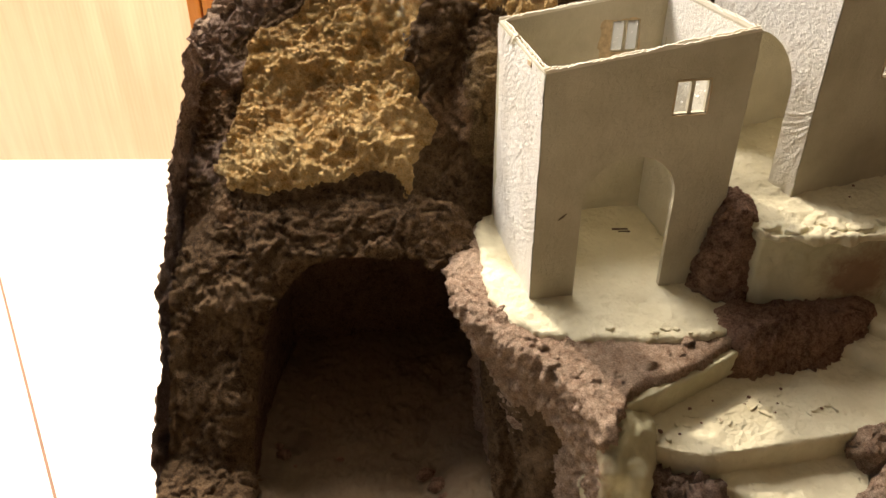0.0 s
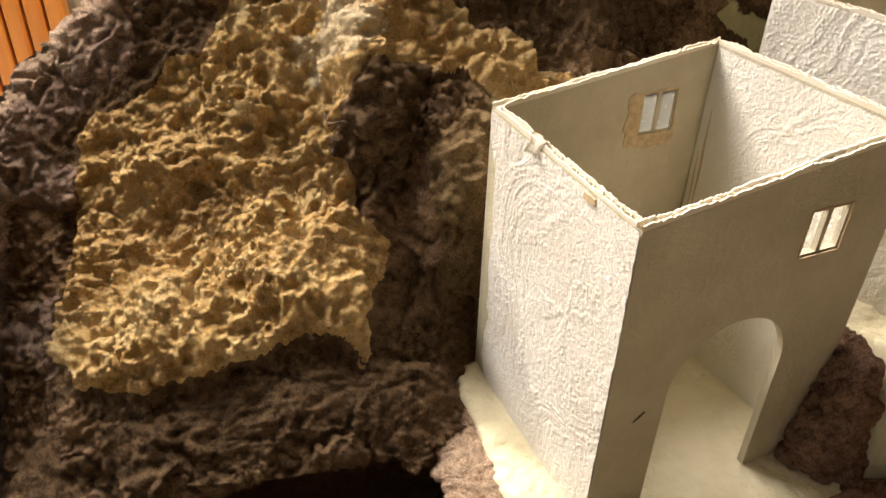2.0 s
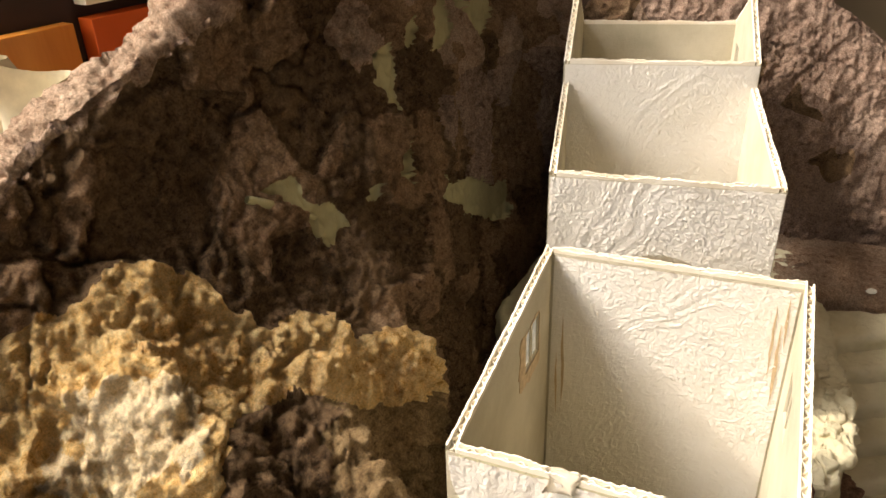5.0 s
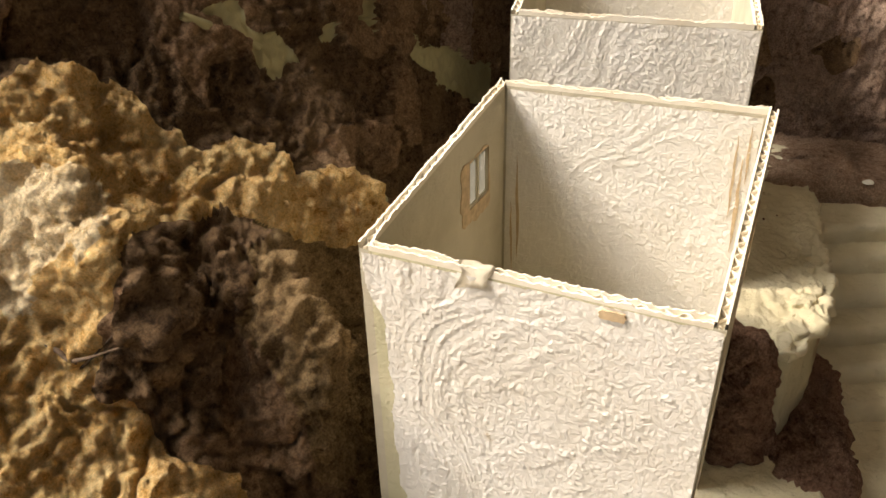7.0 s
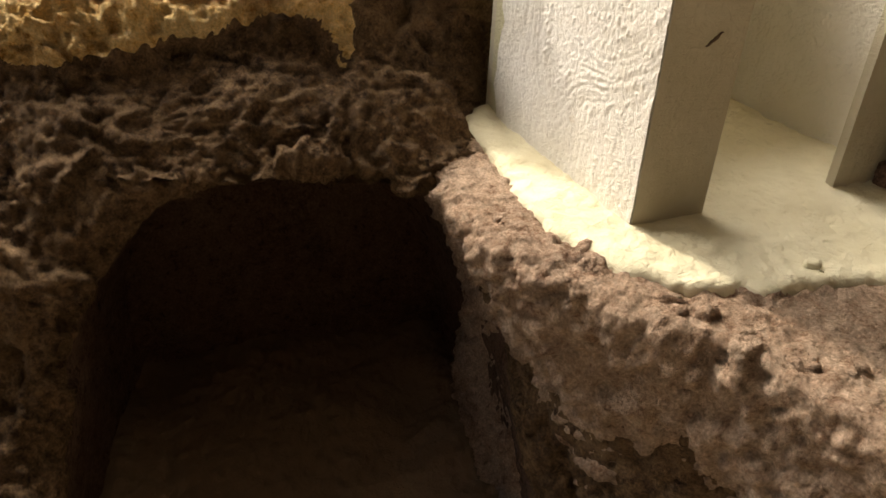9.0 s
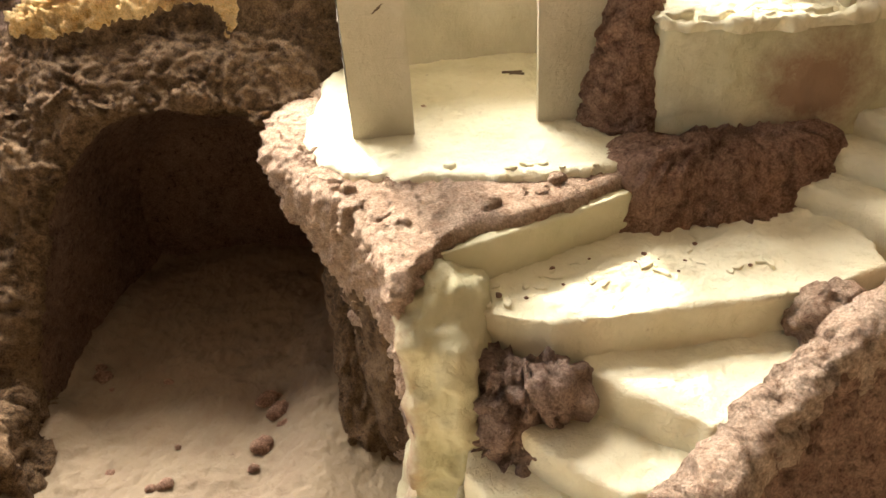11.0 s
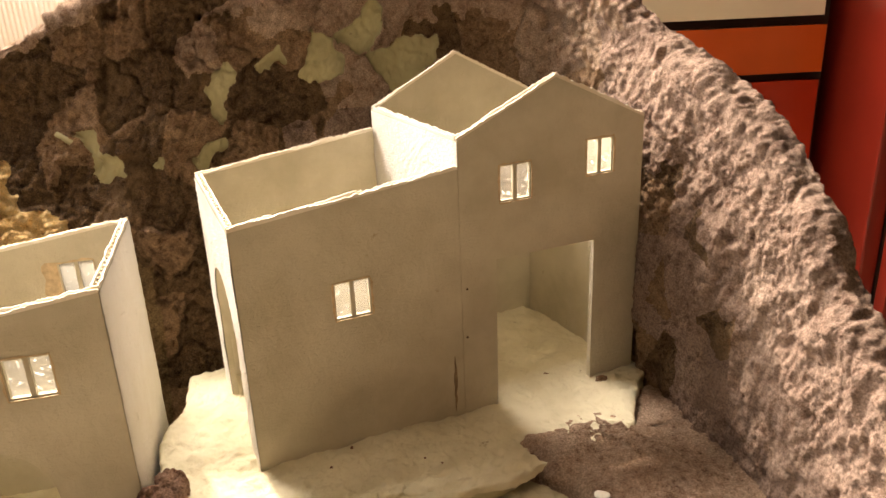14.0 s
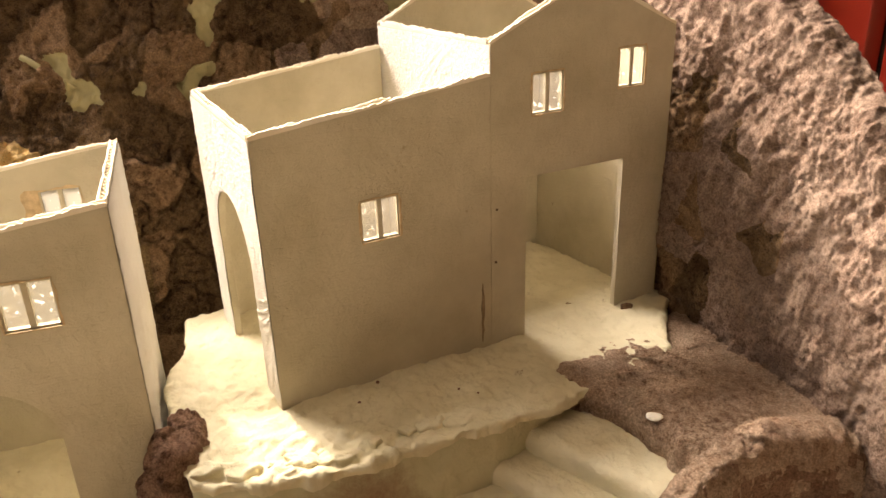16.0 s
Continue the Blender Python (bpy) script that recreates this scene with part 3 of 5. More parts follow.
NV, rows = 250, []
for v in np.linspace(0, 1, NV):
    p = foot + (crest - foot) * v
    d = np.cross(along, crest - foot)
    d /= np.linalg.norm(d, axis=1, keepdims=True)
    rows.append(p + d * (sag * 4 * v * (1 - v) + swell(p[:, 0], v))[:, None] + out * (0.009 * flat * math.exp(-(((v - 0.86) / 0.10) ** 2)))[:, None])
for a in np.linspace(0.12, 1, 16):
    w = a * math.pi * 0.62
    rows.append(crest + out * (broad * (1 - math.cos(w)))[:, None] + np.outer(0.006 - 0.003 * flat + 0.004 * sstep(0.40, 0.46, crest[:, 0]), [0, 0, 1]) * math.sin(w))
last = rows[-1]
for a in np.linspace(0.1, 1, 26):
    low = last + out * 0.012
    low[:, 2] = 0.0
    rows.append(last + (low - last) * a)
cliff = np.array(rows)
n = normals(cliff)
n[..., :] *= np.sign((n[NV // 2, NU // 8, 1] < 0) - 0.5)
v = np.repeat((np.arange(len(cliff)) / NV)[:, None], NU, 1)
x, y, z = cliff[..., 0], cliff[..., 1], cliff[..., 2]
up = y + z  # rises all the way from the foot to the crest
wx, wu = x + 0.006 * fbm(cliff, 0.02, 4, 60), up + 0.008 * fbm(cliff, 0.02, 4, 70)
OCHRE = [(-0.025, 0.645), (-0.034, 0.666), (-0.049, 0.673), (-0.064, 0.670), (-0.084, 0.671), (-0.101, 0.663), (-0.119, 0.654), (-0.148, 0.660), (-0.159, 0.678), (-0.163, 0.713), (-0.162, 0.750), (-0.152, 0.785), (-0.149, 0.847), (-0.124, 0.867), (-0.097, 0.887), (-0.084, 0.890), (-0.076, 0.922), (-0.060, 0.943), (-0.035, 0.956), (0.0, 0.956), (0.028, 0.952), (0.043, 0.940), (0.051, 0.912), (0.062, 0.890), (0.085, 0.885), (0.090, 0.852), (0.125, 0.826), (0.132, 0.797), (0.126, 0.785), (0.087, 0.806), (0.060, 0.825), (0.050, 0.848), (0.030, 0.853), (-0.004, 0.850), (-0.014, 0.828), (-0.024, 0.808), (-0.017, 0.777), (-0.005, 0.736), (-0.005, 0.710), (-0.017, 0.705)]
CLUMP = [(-0.004, 0.849), (0.029, 0.851), (0.050, 0.848), (0.051, 0.829), (0.03, 0.802), (0.016, 0.787), (0.006, 0.768), (0.0, 0.752), (-0.013, 0.773), (-0.022, 0.798), (-0.022, 0.812), (-0.012, 0.828)]
COLUMN = [(-0.004, 0.715), (0.008, 0.725), (0.024, 0.705), (0.037, 0.690), (0.040, 0.62), (0.010, 0.60), (-0.022, 0.645), (-0.016, 0.707)]
ochre = inside(wx, wu, OCHRE) & (v <= 1.0) & (y > 0.4) & (x < 0.16)
clod_dark = inside(wx, wu, CLUMP) | inside(wx, wu, COLUMN)
# boulder top coloured paler for the sun it catches
sunlit = ochre & ((((wx + 0.012) / 0.019) ** 2 + ((wu - 0.878) / 0.026) ** 2 + 0.5 * fbm(cliff, 0.008, 3, 66)) < 1.0)
h = rock_height(cliff, 1, 0.034)
right = sstep(0.40, 0.46, x)
h = h * (1 - 0.8 * right) + right * (fbm(cliff * [1.0, 1.0, 0.55], 0.006, 4, 91, 0.65) * 0.0017 + fbm(cliff, 0.03, 2, 95) * 0.0030 - 0.0026 * sstep(0.20, 0.04, cells(cliff * [1.0, 1.0, 0.6], 0.014, 96)[0]))
wob = cliff + 0.0022 * np.stack([fbm(cliff, 0.012, 3, 130 + k) for k in range(3)], -1)
q1, _, qw = cells(wob, 0.0165, 17)
s1, _, sw = cells(wob, 0.0080, 27)
c1, c2, _ = cells(wob, 0.040, 37)
hy = 0.0062 * (sstep(0.05, 0.42 + 0.25 * qw, q1) - 0.7) * sstep(0.15, 0.8, qw)
hy += 0.0034 * (sstep(0.05, 0.55, s1) - 0.6) * sstep(0.15, 0.9, sw)
hy -= 0.0035 * sstep(0.055, 0.0, c2 - c1) * sstep(-0.1, 0.3, vnoise(cliff, 0.02, 38))
g1, _, gw = cells(wob, 0.0036, 29)
hy += 0.0032 + (0.5 - g1) * 0.0030 * (0.3 + gw) + fbm(cliff, 0.030, 2, 21) * 0.0058 + fbm(cliff, 0.0075, 4, 25, 0.65) * 0.0034
soft = soften(ochre, 8)
h = hy * soft + h * (1 - soft)
h += inside(wx, wu, CLUMP) * (0.004 + 0.0040 * fbm(cliff, 0.0045, 2, 58) + 0.0025 * fbm(cliff, 0.012, 2, 59))
tall_rim = sstep(0.9, 1.0, v) * (1 - sstep(1.04, 1.1, v))
h += fbm(cliff, 0.013, 3, 57) * 0.0042 * np.exp(-(((x - 0.045) / 0.03) ** 2 + ((up - 0.77) / 0.06) ** 2)) * (1 - soft)
mass = (x > 0.022) & (x < 0.14) & (wu < 0.835) & ~clod_dark & ~ochre
h += mass * fbm(cliff, 0.0055, 3, 56, 0.65) * 0.0026
h += tall_rim * fbm(cliff, 0.04, 3, 41) * 0.004
p = cliff + n * h[..., None]
ROCK = p[:NV]
f = grid_faces(len(cliff), NU)
fm = lambda a: a[:-1, :-1].ravel()
CH = cells(cliff, 0.034, 1)[2]
xb = x + 0.035 * fbm(cliff, 0.06, 3, 44)
pinkish = (v > 0.985) | (x + 0.02 * fbm(cliff, 0.05, 3, 77) > 0.447) | ((v > np.where(xb > 0.2, 0.76, 0.88) + 0.14 * fbm(cliff, 0.04, 4, 3)) & (x > 0.03))
pinkish |= (CH > np.where(xb < 0.25, 0.88, 0.62)) & (v > 0.25)
pinkish |= (x + 0.01 * fbm(cliff, 0.03, 3, 6) < -0.115) & (v > 0.86)
pinkish &= ~((xb < 0.20) & (x > -0.085) & (v < 0.985))
dark = clod_dark | ((~pinkish) & ((CH < np.where(xb < 0.25, 0.55, 0.30)) | ((x > -0.085) & (x < -0.02) & (z < 0.25))))
pinkish &= ~clod_dark & ~mass
dark &= ~mass
pale_poly = [[(0.236, 0.996), (0.248, 1.031), (0.263, 1.028), (0.270, 0.999), (0.252, 0.990)], [(0.263, 1.031), (0.280, 1.047), (0.289, 1.060), (0.298, 1.052), (0.294, 1.034), (0.278, 1.013)], [(0.283, 1.016), (0.294, 1.025), (0.333, 1.036), (0.329, 1.011), (0.300, 0.986), (0.292, 1.003)], [(0.088, 0.960), (0.103, 0.957), (0.107, 0.942), (0.119, 0.933), (0.125, 0.914), (0.118, 0.912), (0.103, 0.909), (0.101, 0.922), (0.105, 0.933), (0.096, 0.942)], [(0.177, 0.986), (0.192, 1.006), (0.199, 0.997), (0.186, 0.953), (0.181, 0.962)], [(0.164, 0.926), (0.187, 0.943), (0.188, 0.932), (0.170, 0.914)], [(0.135, 0.926), (0.151, 0.928), (0.148, 0.920)], [(0.208, 1.001), (0.227, 1.018), (0.231, 1.007), (0.212, 0.995)], [(0.255, 0.900), (0.325, 0.880), (0.325, 0.850), (0.280, 0.860), (0.206, 0.898), (0.215, 0.910)]]
pale = np.zeros(x.shape, bool)
for poly in pale_poly:
    pale |= inside(x + 0.003 * fbm(cliff, 0.010, 4, 8), up + 0.004 * fbm(cliff, 0.010, 4, 9), poly)
pale &= (v < 0.97) & (y > 0.5)
p = np.where(pale[..., None], cliff + n * (-0.003 + 0.35 * h[..., None] + 0.001 * vnoise(cliff, 0.02, 4)[..., None]), p)
# crest coloured paler than the face, standing in for sun on it
crown = (v > np.where(xb < 0.2, 0.985, 0.955) + 0.04 * fbm(cliff, 0.02, 4, 33)) & (x < 0.44)
crown |= pinkish & (xb > 0.2) & (x < 0.43) & (v > 0.6)
p, O = snapped(p, ochre)
p, PL = snapped(p, pale & ~ochre, 3)
p, DK = snapped(p, dark & ~ochre & ~pale & ~crown, 3)
PL &= ~O
DK &= ~(O | PL)
CR = fm(crown) & ~(O | PL | DK)
PK = fm(pinkish) & ~(O | PL | DK | CR)
EM = fm(mass) & ~(O | PL | DK | CR | PK)
DU = fm(sunlit) & O
split_parts(p, f, [("sunlit_stone_top", DU, M_OCHRE_LIT, "pale top of the ochre stone, painted as sunlit"), ("ochre_stone_face", O & ~DU, M_YELLOW, "pitted ochre yellow stone face"), ("pink_rock_face", PK, M_PINK, "crumbly pinkish brown rock"), ("dark_bark_face", DK, M_BARK, "dark brown bark clods"), ("pale_patch", PL, M_OLIVE, "bare pale green card showing through"), ("crest_rim", CR, M_LEDGE, "pinkish crest of the rock, painted pale as if sunlit"), ("bark_mass", EM, M_EARTH, "rough yellowish brown bark mass"), ("brown_rock_face", ~(O | PK | DK | PL | CR | EM), M_ROCK, "brown bark clods with cracks")], rock)

# front face round the cave, and the cave itself
ARCH = [(-0.130, 0.0), (-0.132, 0.05), (-0.129, 0.10), (-0.119, 0.139), (-0.096, 0.168), (-0.068, 0.178), (-0.037, 0.179), (-0.006, 0.172), (0.013, 0.155), (0.030, 0.10), (0.036, 0.0)]
EDGE = [(-0.190, 0.0), (-0.187, 0.06), (-0.184, 0.12), (-0.182, 0.172), (-0.15, 0.200), (-0.06, 0.213), (0.0, 0.205), (0.022, 0.185), (0.058, 0.12), (0.080, 0.06), (0.086, 0.0)]
NS = 380
inner, outer = spline(ARCH, NS), spline(EDGE, NS)
mid = np.array([-0.055, 0.0])
lean = lambda z: 0.292 + np.minimum(z, 0.19) * 0.645
rows = []
for d in np.linspace(1, 0, 80):
    back = mid + (inner - mid) * (1 - np.array([0.25 * d**6, 0.42 * d**2.4]))
    front = lean(inner[:, 1]) + 0.008
    rows.append(np.c_[back[:, 0], front + (0.52 - front) * d, back[:, 1]])
for r in np.linspace(0.02, 1, 60):
    q = inner + (outer - inner) * r
    rows.append(np.c_[q[:, 0], lean(q[:, 1]) + 0.008 - 0.008 * math.sin(min(1, r * 4) * math.pi / 2) + (0.006 + 0.024 * sstep(0.15, 0.20, q[:, 1])) * r**2.5, q[:, 1]])
cave = np.array(rows)
n = normals(cave)
if n[-10, NS // 2, 1] > 0:
    n = -n
k = np.linspace(0, 1, len(cave))[:, None]
h = rock_height(cave, 5, 0.032) * (0.25 + 0.75 * sstep(0.5, 0.62, k)) + 0.002 * fbm(cave, 0.05, 2, 6)
p = cave + n * h[..., None]
f = grid_faces(len(cave), NS)
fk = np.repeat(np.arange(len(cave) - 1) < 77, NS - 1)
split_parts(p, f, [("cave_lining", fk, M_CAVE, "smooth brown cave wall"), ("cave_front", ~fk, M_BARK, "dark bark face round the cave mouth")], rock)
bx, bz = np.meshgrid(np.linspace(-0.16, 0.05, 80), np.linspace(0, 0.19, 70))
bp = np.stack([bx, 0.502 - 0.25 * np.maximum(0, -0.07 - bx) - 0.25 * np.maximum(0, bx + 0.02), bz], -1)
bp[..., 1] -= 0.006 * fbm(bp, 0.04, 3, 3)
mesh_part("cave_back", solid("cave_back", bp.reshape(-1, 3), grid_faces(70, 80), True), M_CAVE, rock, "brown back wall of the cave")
# left flank
sy, sz = np.meshgrid(np.linspace(0, 1, 190), np.linspace(0, 1, 150))
top = np.interp(sy, [0, 0.30, 0.62, 1], [0.03, 0.165, 0.292, 0.292])
sp = np.stack([-0.194 + 0.008 * (sz * top / 0.3), 0.305 + 0.345 * sy, sz * top], -1)
sp[..., 0] -= rock_height(sp, 9, 0.03)
mesh_part("left_flank", solid("left_flank", sp.reshape(-1, 3), grid_faces(150, 190), True), M_PINK, rock, "crumbly pinkish brown rock")

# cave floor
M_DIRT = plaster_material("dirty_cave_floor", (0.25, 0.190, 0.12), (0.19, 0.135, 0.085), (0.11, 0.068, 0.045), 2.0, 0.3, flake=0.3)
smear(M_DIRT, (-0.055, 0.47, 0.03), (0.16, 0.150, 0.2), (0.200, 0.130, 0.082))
fx, fy = np.meshgrid(np.linspace(-0.165, 0.12, 230), np.linspace(0.12, 0.52, 280))
fp = np.stack([fx, fy, 0.030 + 0.010 * sstep(0.38, 0.52, fy)], -1)
heap = sstep(0.035, 0.0, np.minimum(fx + 0.142 + 0.02 * vnoise(fp, 0.03, 46), 0.024 - fx + 0.02 * vnoise(fp, 0.03, 47))) * sstep(0.075, 0.02, fx)
fp[..., 2] += cream_height(fp, 4, 1.5) + 0.003 * fbm(fp, 0.06, 2, 44) + 0.010 * heap - 0.03 * sstep(0.16, 0.12, fy)
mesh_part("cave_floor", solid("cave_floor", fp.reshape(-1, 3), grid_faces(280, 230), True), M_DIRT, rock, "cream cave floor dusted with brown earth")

# ledge under the first house
LEDGE = [(0.03, 0.475), (0.004, 0.445), (0.004, 0.40), (0.012, 0.36), (0.030, 0.330), (0.056, 0.300), (0.072, 0.272), (0.079, 0.254), (0.086, 0.249), (0.094, 0.263), (0.106, 0.280), (0.144, 0.300), (0.170, 0.318), (0.195, 0.345), (0.20, 0.42), (0.16, 0.50)]


def undercut(p):
    """The ledge hangs over the cave: its left side draws back below the rim."""
    back = 0.027 * sstep(0.174, 0.105, p[..., 2]) * sstep(0.100, 0.035, p[..., 0])
    return p + np.stack([back, 0 * back, 0 * back], -1)


mound("rock_ledge", LEDGE, 0.180, 0.005, M_LEDGE, rock, "pinkish brown rock ledge", lambda p: (rock_height(p, 13, 0.018, 0.72) + 0.0016 * fbm(p, 0.0045, 3, 14, 0.65)) * np.where(p[..., 2] > 0.176, 0.42, 1.0) * (1 - 0.55 * sstep(0.095, 0.11, p[..., 0])), 0.0014, 0.006, 0.004, ragged=0.0015, bend=undercut)
mound("upper_terrace_fill", [(0.170, 0.41), (0.178, 0.376), (0.189, 0.354), (0.212, 0.3485), (0.243, 0.350), (0.268, 0.356), (0.294, 0.364), (0.320, 0.372), (0.345, 0.383), (0.364, 0.412), (0.43, 0.445), (0.45, 0.50), (0.40, 0.58), (0.25, 0.56), (0.165, 0.50)], 0.229, 0.10, M_STAINED, rock, "pale green plastered wall smeared with brown earth", lambda p: cream_height(p, 20, 0.9) + 0.0012 * fbm(p, 0.04, 2, 19), 0.0017, 0.002, 0.004, corner=True, ragged=0.001)
terrace = thing("lower_terrace", (0.1, 0.38, 0.181), "rough cream plaster terrace before the arched house", "terrace")
mound("terrace_slab", [(0.03, 0.46), (0.024, 0.41), (0.031, 0.365), (0.042, 0.340), (0.060, 0.324), (0.104, 0.317), (0.150, 0.320), (0.176, 0.330), (0.186, 0.37), (0.17, 0.49), (0.10, 0.475)], 0.183, 0.176, M_CREAM, terrace, "", lambda p: cream_height(p, 2), 0.0014, 0.004, ragged=0.003)


def lip_lumps(p):
    """Broken, folded plaster towards the front lip of the upper terrace."""
    near = sstep(0.385, 0.352, p[..., 1] - 0.30 * np.maximum(0, p[..., 0] - 0.26)) * sstep(0.36, 0.25, p[..., 0])
    fold = 1 - np.abs(fbm(p * [0.7, 1.3, 1.0] + 0.004 * fbm(p, 0.01, 2, 83)[..., None], 0.016, 3, 81)) * 2
    return near * (0.0034 * np.maximum(0, fold) + 0.0016 * fbm(p, 0.005, 2, 84) - 0.0012)


terrace2 = thing("upper_terrace", (0.3, 0.42, 0.23), "rough cream plaster terrace with a broken lip", "terrace")
mound("terrace_slab", [(0.166, 0.42), (0.173, 0.384), (0.186, 0.354), (0.212, 0.347), (0.243, 0.3475), (0.268, 0.354), (0.294, 0.3625), (0.320, 0.370), (0.3475, 0.377), (0.367, 0.387), (0.388, 0.396), (0.409, 0.404), (0.421, 0.418), (0.425, 0.440), (0.436, 0.462), (0.449, 0.478), (0.45, 0.53), (0.38, 0.57), (0.25, 0.54), (0.165, 0.50)], 0.2325, 0.2275, M_CREAM, terrace2, "", lambda p: cream_height(p, 8, 1.2) + lip_lumps(p), 0.0012, 0.002, corner=True, ragged=0.0022)

rng = random.Random(9)
for k, (ex, ey) in enumerate(evenly([(0.192, 0.354), (0.212, 0.3495), (0.243, 0.350), (0.268, 0.3565), (0.300, 0.366)], 9)):
    sr = rng.uniform(0.002, 0.0065)
    sx, sy = ex + rng.uniform(-0.003, 0.003), ey + rng.uniform(0.003, 0.011)
    ol = [(sx + 1.5 * sr * (0.5 + 0.9 * rng.random()) * math.cos(a), sy + sr * (0.5 + 0.9 * rng.random()) * math.sin(a)) for a in np.linspace(0, 2 * math.pi, 9)[:-1]]
    mound("plaster_lump", ol, 0.2325 + rng.uniform(0.0, 0.0022), 0.228, M_CREAM, terrace2, "", lambda p, k=k: cream_height(p, 300 + k, 1.2), 0.0009, 0.28 * sr, 0.0006)
for k in range(12):
    sx, sy, sr = rng.uniform(0.085, 0.160), rng.uniform(0.322, 0.330), rng.uniform(0.0005, 0.0012)
    ol = [(sx + 1.6 * sr * (0.5 + 0.9 * rng.random()) * math.cos(a), sy + sr * (0.5 + 0.9 * rng.random()) * math.sin(a)) for a in np.linspace(0, 2 * math.pi, 9)[:-1]]
    mound("plaster_lump", ol, 0.1833 + rng.uniform(0.0, 0.0008), 0.179, M_CREAM, terrace, "", lambda p, k=k: cream_height(p, 340 + k, 0.8), 0.0007, 0.2 * sr, 0.0006)

# ---- stairs ----
stairs = thing("staircase", (0.25, 0.3, 0.03), "cream plaster winding staircase with worn steps", "staircase")
LAND = [(0.092, 0.296), (0.100, 0.263), (0.137, 0.2525), (0.181, 0.260), (0.231, 0.270), (0.262, 0.285), (0.268, 0.345), (0.24, 0.352), (0.163, 0.318)]
mound("landing", LAND, 0.157, 0.03, M_CREAM, stairs, "", lambda p: cream_height(p, 31), 0.0016, 0.002, corner=True)
NOSE = np.array([(0.146, 0.249), (0.185, 0.220)])
LEFT = [(0.146, 0.249), (0.1175, 0.2415), (0.1035, 0.2335), (0.098, 0.2265), (0.094, 0.2195), (0.090, 0.2125)]
for i in range(6):
    a, b = np.array(LEFT[i]), NOSE[1] + np.array([-0.028, -0.0135]) * i
    mound("step", [a, b, b + (0.03, 0.006), b + (0.055, 0.05), (0.16 + 0.02 * (i == 0), 0.275), a + (0.004, 0.022)], 0.140 - 0.0175 * i, 0.02, M_CREAM, stairs, "", lambda p, i=i: cream_height(p, 32 + i, 0.8), 0.0018, 0.0028, corner=True)
RISE = (0.230 - 0.157) / 7
go, side = np.array([0.121, 0.072]) / np.hypot(0.121, 0.072), np.array([0.072, -0.121]) / np.hypot(0.121, 0.072)
foot0 = np.array([0.252, 0.322])
for i in range(6):
    a = foot0 + go * 0.0195 * i
    turn = side + go * 0.12
    mound("step", [a - turn * 0.05, a + turn * 0.062, a + turn * 0.062 + go * 0.045, a - turn * 0.05 + go * 0.045], 0.157 + RISE * (i + 1), 0.14, M_CREAM, stairs, "", lambda p, i=i: cream_height(p, 50 + i, 0.8), 0.0014, 0.0055, corner=True)

# rock in front of the stairs
RIDGE = [(0.100, 0.110, 0.100), (0.135, 0.150, 0.122), (0.170, 0.185, 0.143), (0.200, 0.211, 0.160), (0.222, 0.226, 0.172), (0.246, 0.240, 0.182), (0.267, 0.257, 0.187), (0.294, 0.282, 0.195), (0.322, 0.292, 0.208), (0.351, 0.302, 0.220), (0.397, 0.325, 0.235), (0.432, 0.334, 0.236), (0.47, 0.33, 0.222), (0.50, 0.31, 0.21)]
NR = 420
line = spline(RIDGE, NR)
line = evenly(line, NR)
al = np.gradient(line, axis=0)
al[:, 2] = 0
al /= np.linalg.norm(al, axis=1, keepdims=True)
fwd = np.stack([al[:, 1], -al[:, 0], 0 * al[:, 0]], -1)
rows = []
for a in np.linspace(1, 0, 24):
    rows.append(line - fwd * (0.008 + 0.016 * a) + np.array([0, 0, -0.085]) * a)
for a in np.linspace(-0.9, 0.9, 14):
    rows.append(line + fwd * 0.008 * math.sin(a * math.pi / 2) + np.array([0, 0, 0.006]) * (math.cos(a * math.pi / 2) - 0.2))
for a in np.linspace(0.02, 1, 110):
    low = line + fwd * 0.022
    low[:, 2] = 0.0
    rows.append(line + fwd * 0.008 + (low - line - fwd * 0.008) * a)
rp = np.array(rows)
n = normals(rp)
if (n[60, :, 1] * 1).mean() > 0:
    n = -n
fr = np.linspace(0, 1, len(rp))[:, None]
h = rock_height(rp, 23, 0.016, 0.5) * (1 - 0.35 * sstep(0.25, 0.38, fr)) + 0.003 * fbm(rp, 0.05, 2, 24)
p = rp + n * h[..., None]
f = grid_faces(len(rp), NR)
rim = ((np.arange(len(rp))[:, None] + 7 * fbm(rp, 0.012, 4, 29)) < 42)[:-1, :-1].ravel()
split_parts(p, f, [("ridge_rim", rim, M_LEDGE, "crumbly pinkish parapet rim, painted pale as if sunlit"), ("front_rock_face", ~rim, M_SOIL, "reddish brown rock face")], rock)
# brown ground between the stair head, the parapet and the flank
# the lighter rock colour stands in for sun on this ground
mound("stair_head_ground", [(0.352, 0.405), (0.372, 0.372), (0.385, 0.345), (0.40, 0.33), (0.44, 0.335), (0.48, 0.325), (0.485, 0.40), (0.475, 0.47), (0.44, 0.46), (0.40, 0.438)], 0.2312, 0.15, M_LEDGE, rock, "reddish brown earth at the head of the stairs", lambda p: rock_height(p, 63, 0.018, 0.3) + 0.004 * fbm(p, 0.05, 2, 64), 0.0014, 0.006, ragged=0.004)
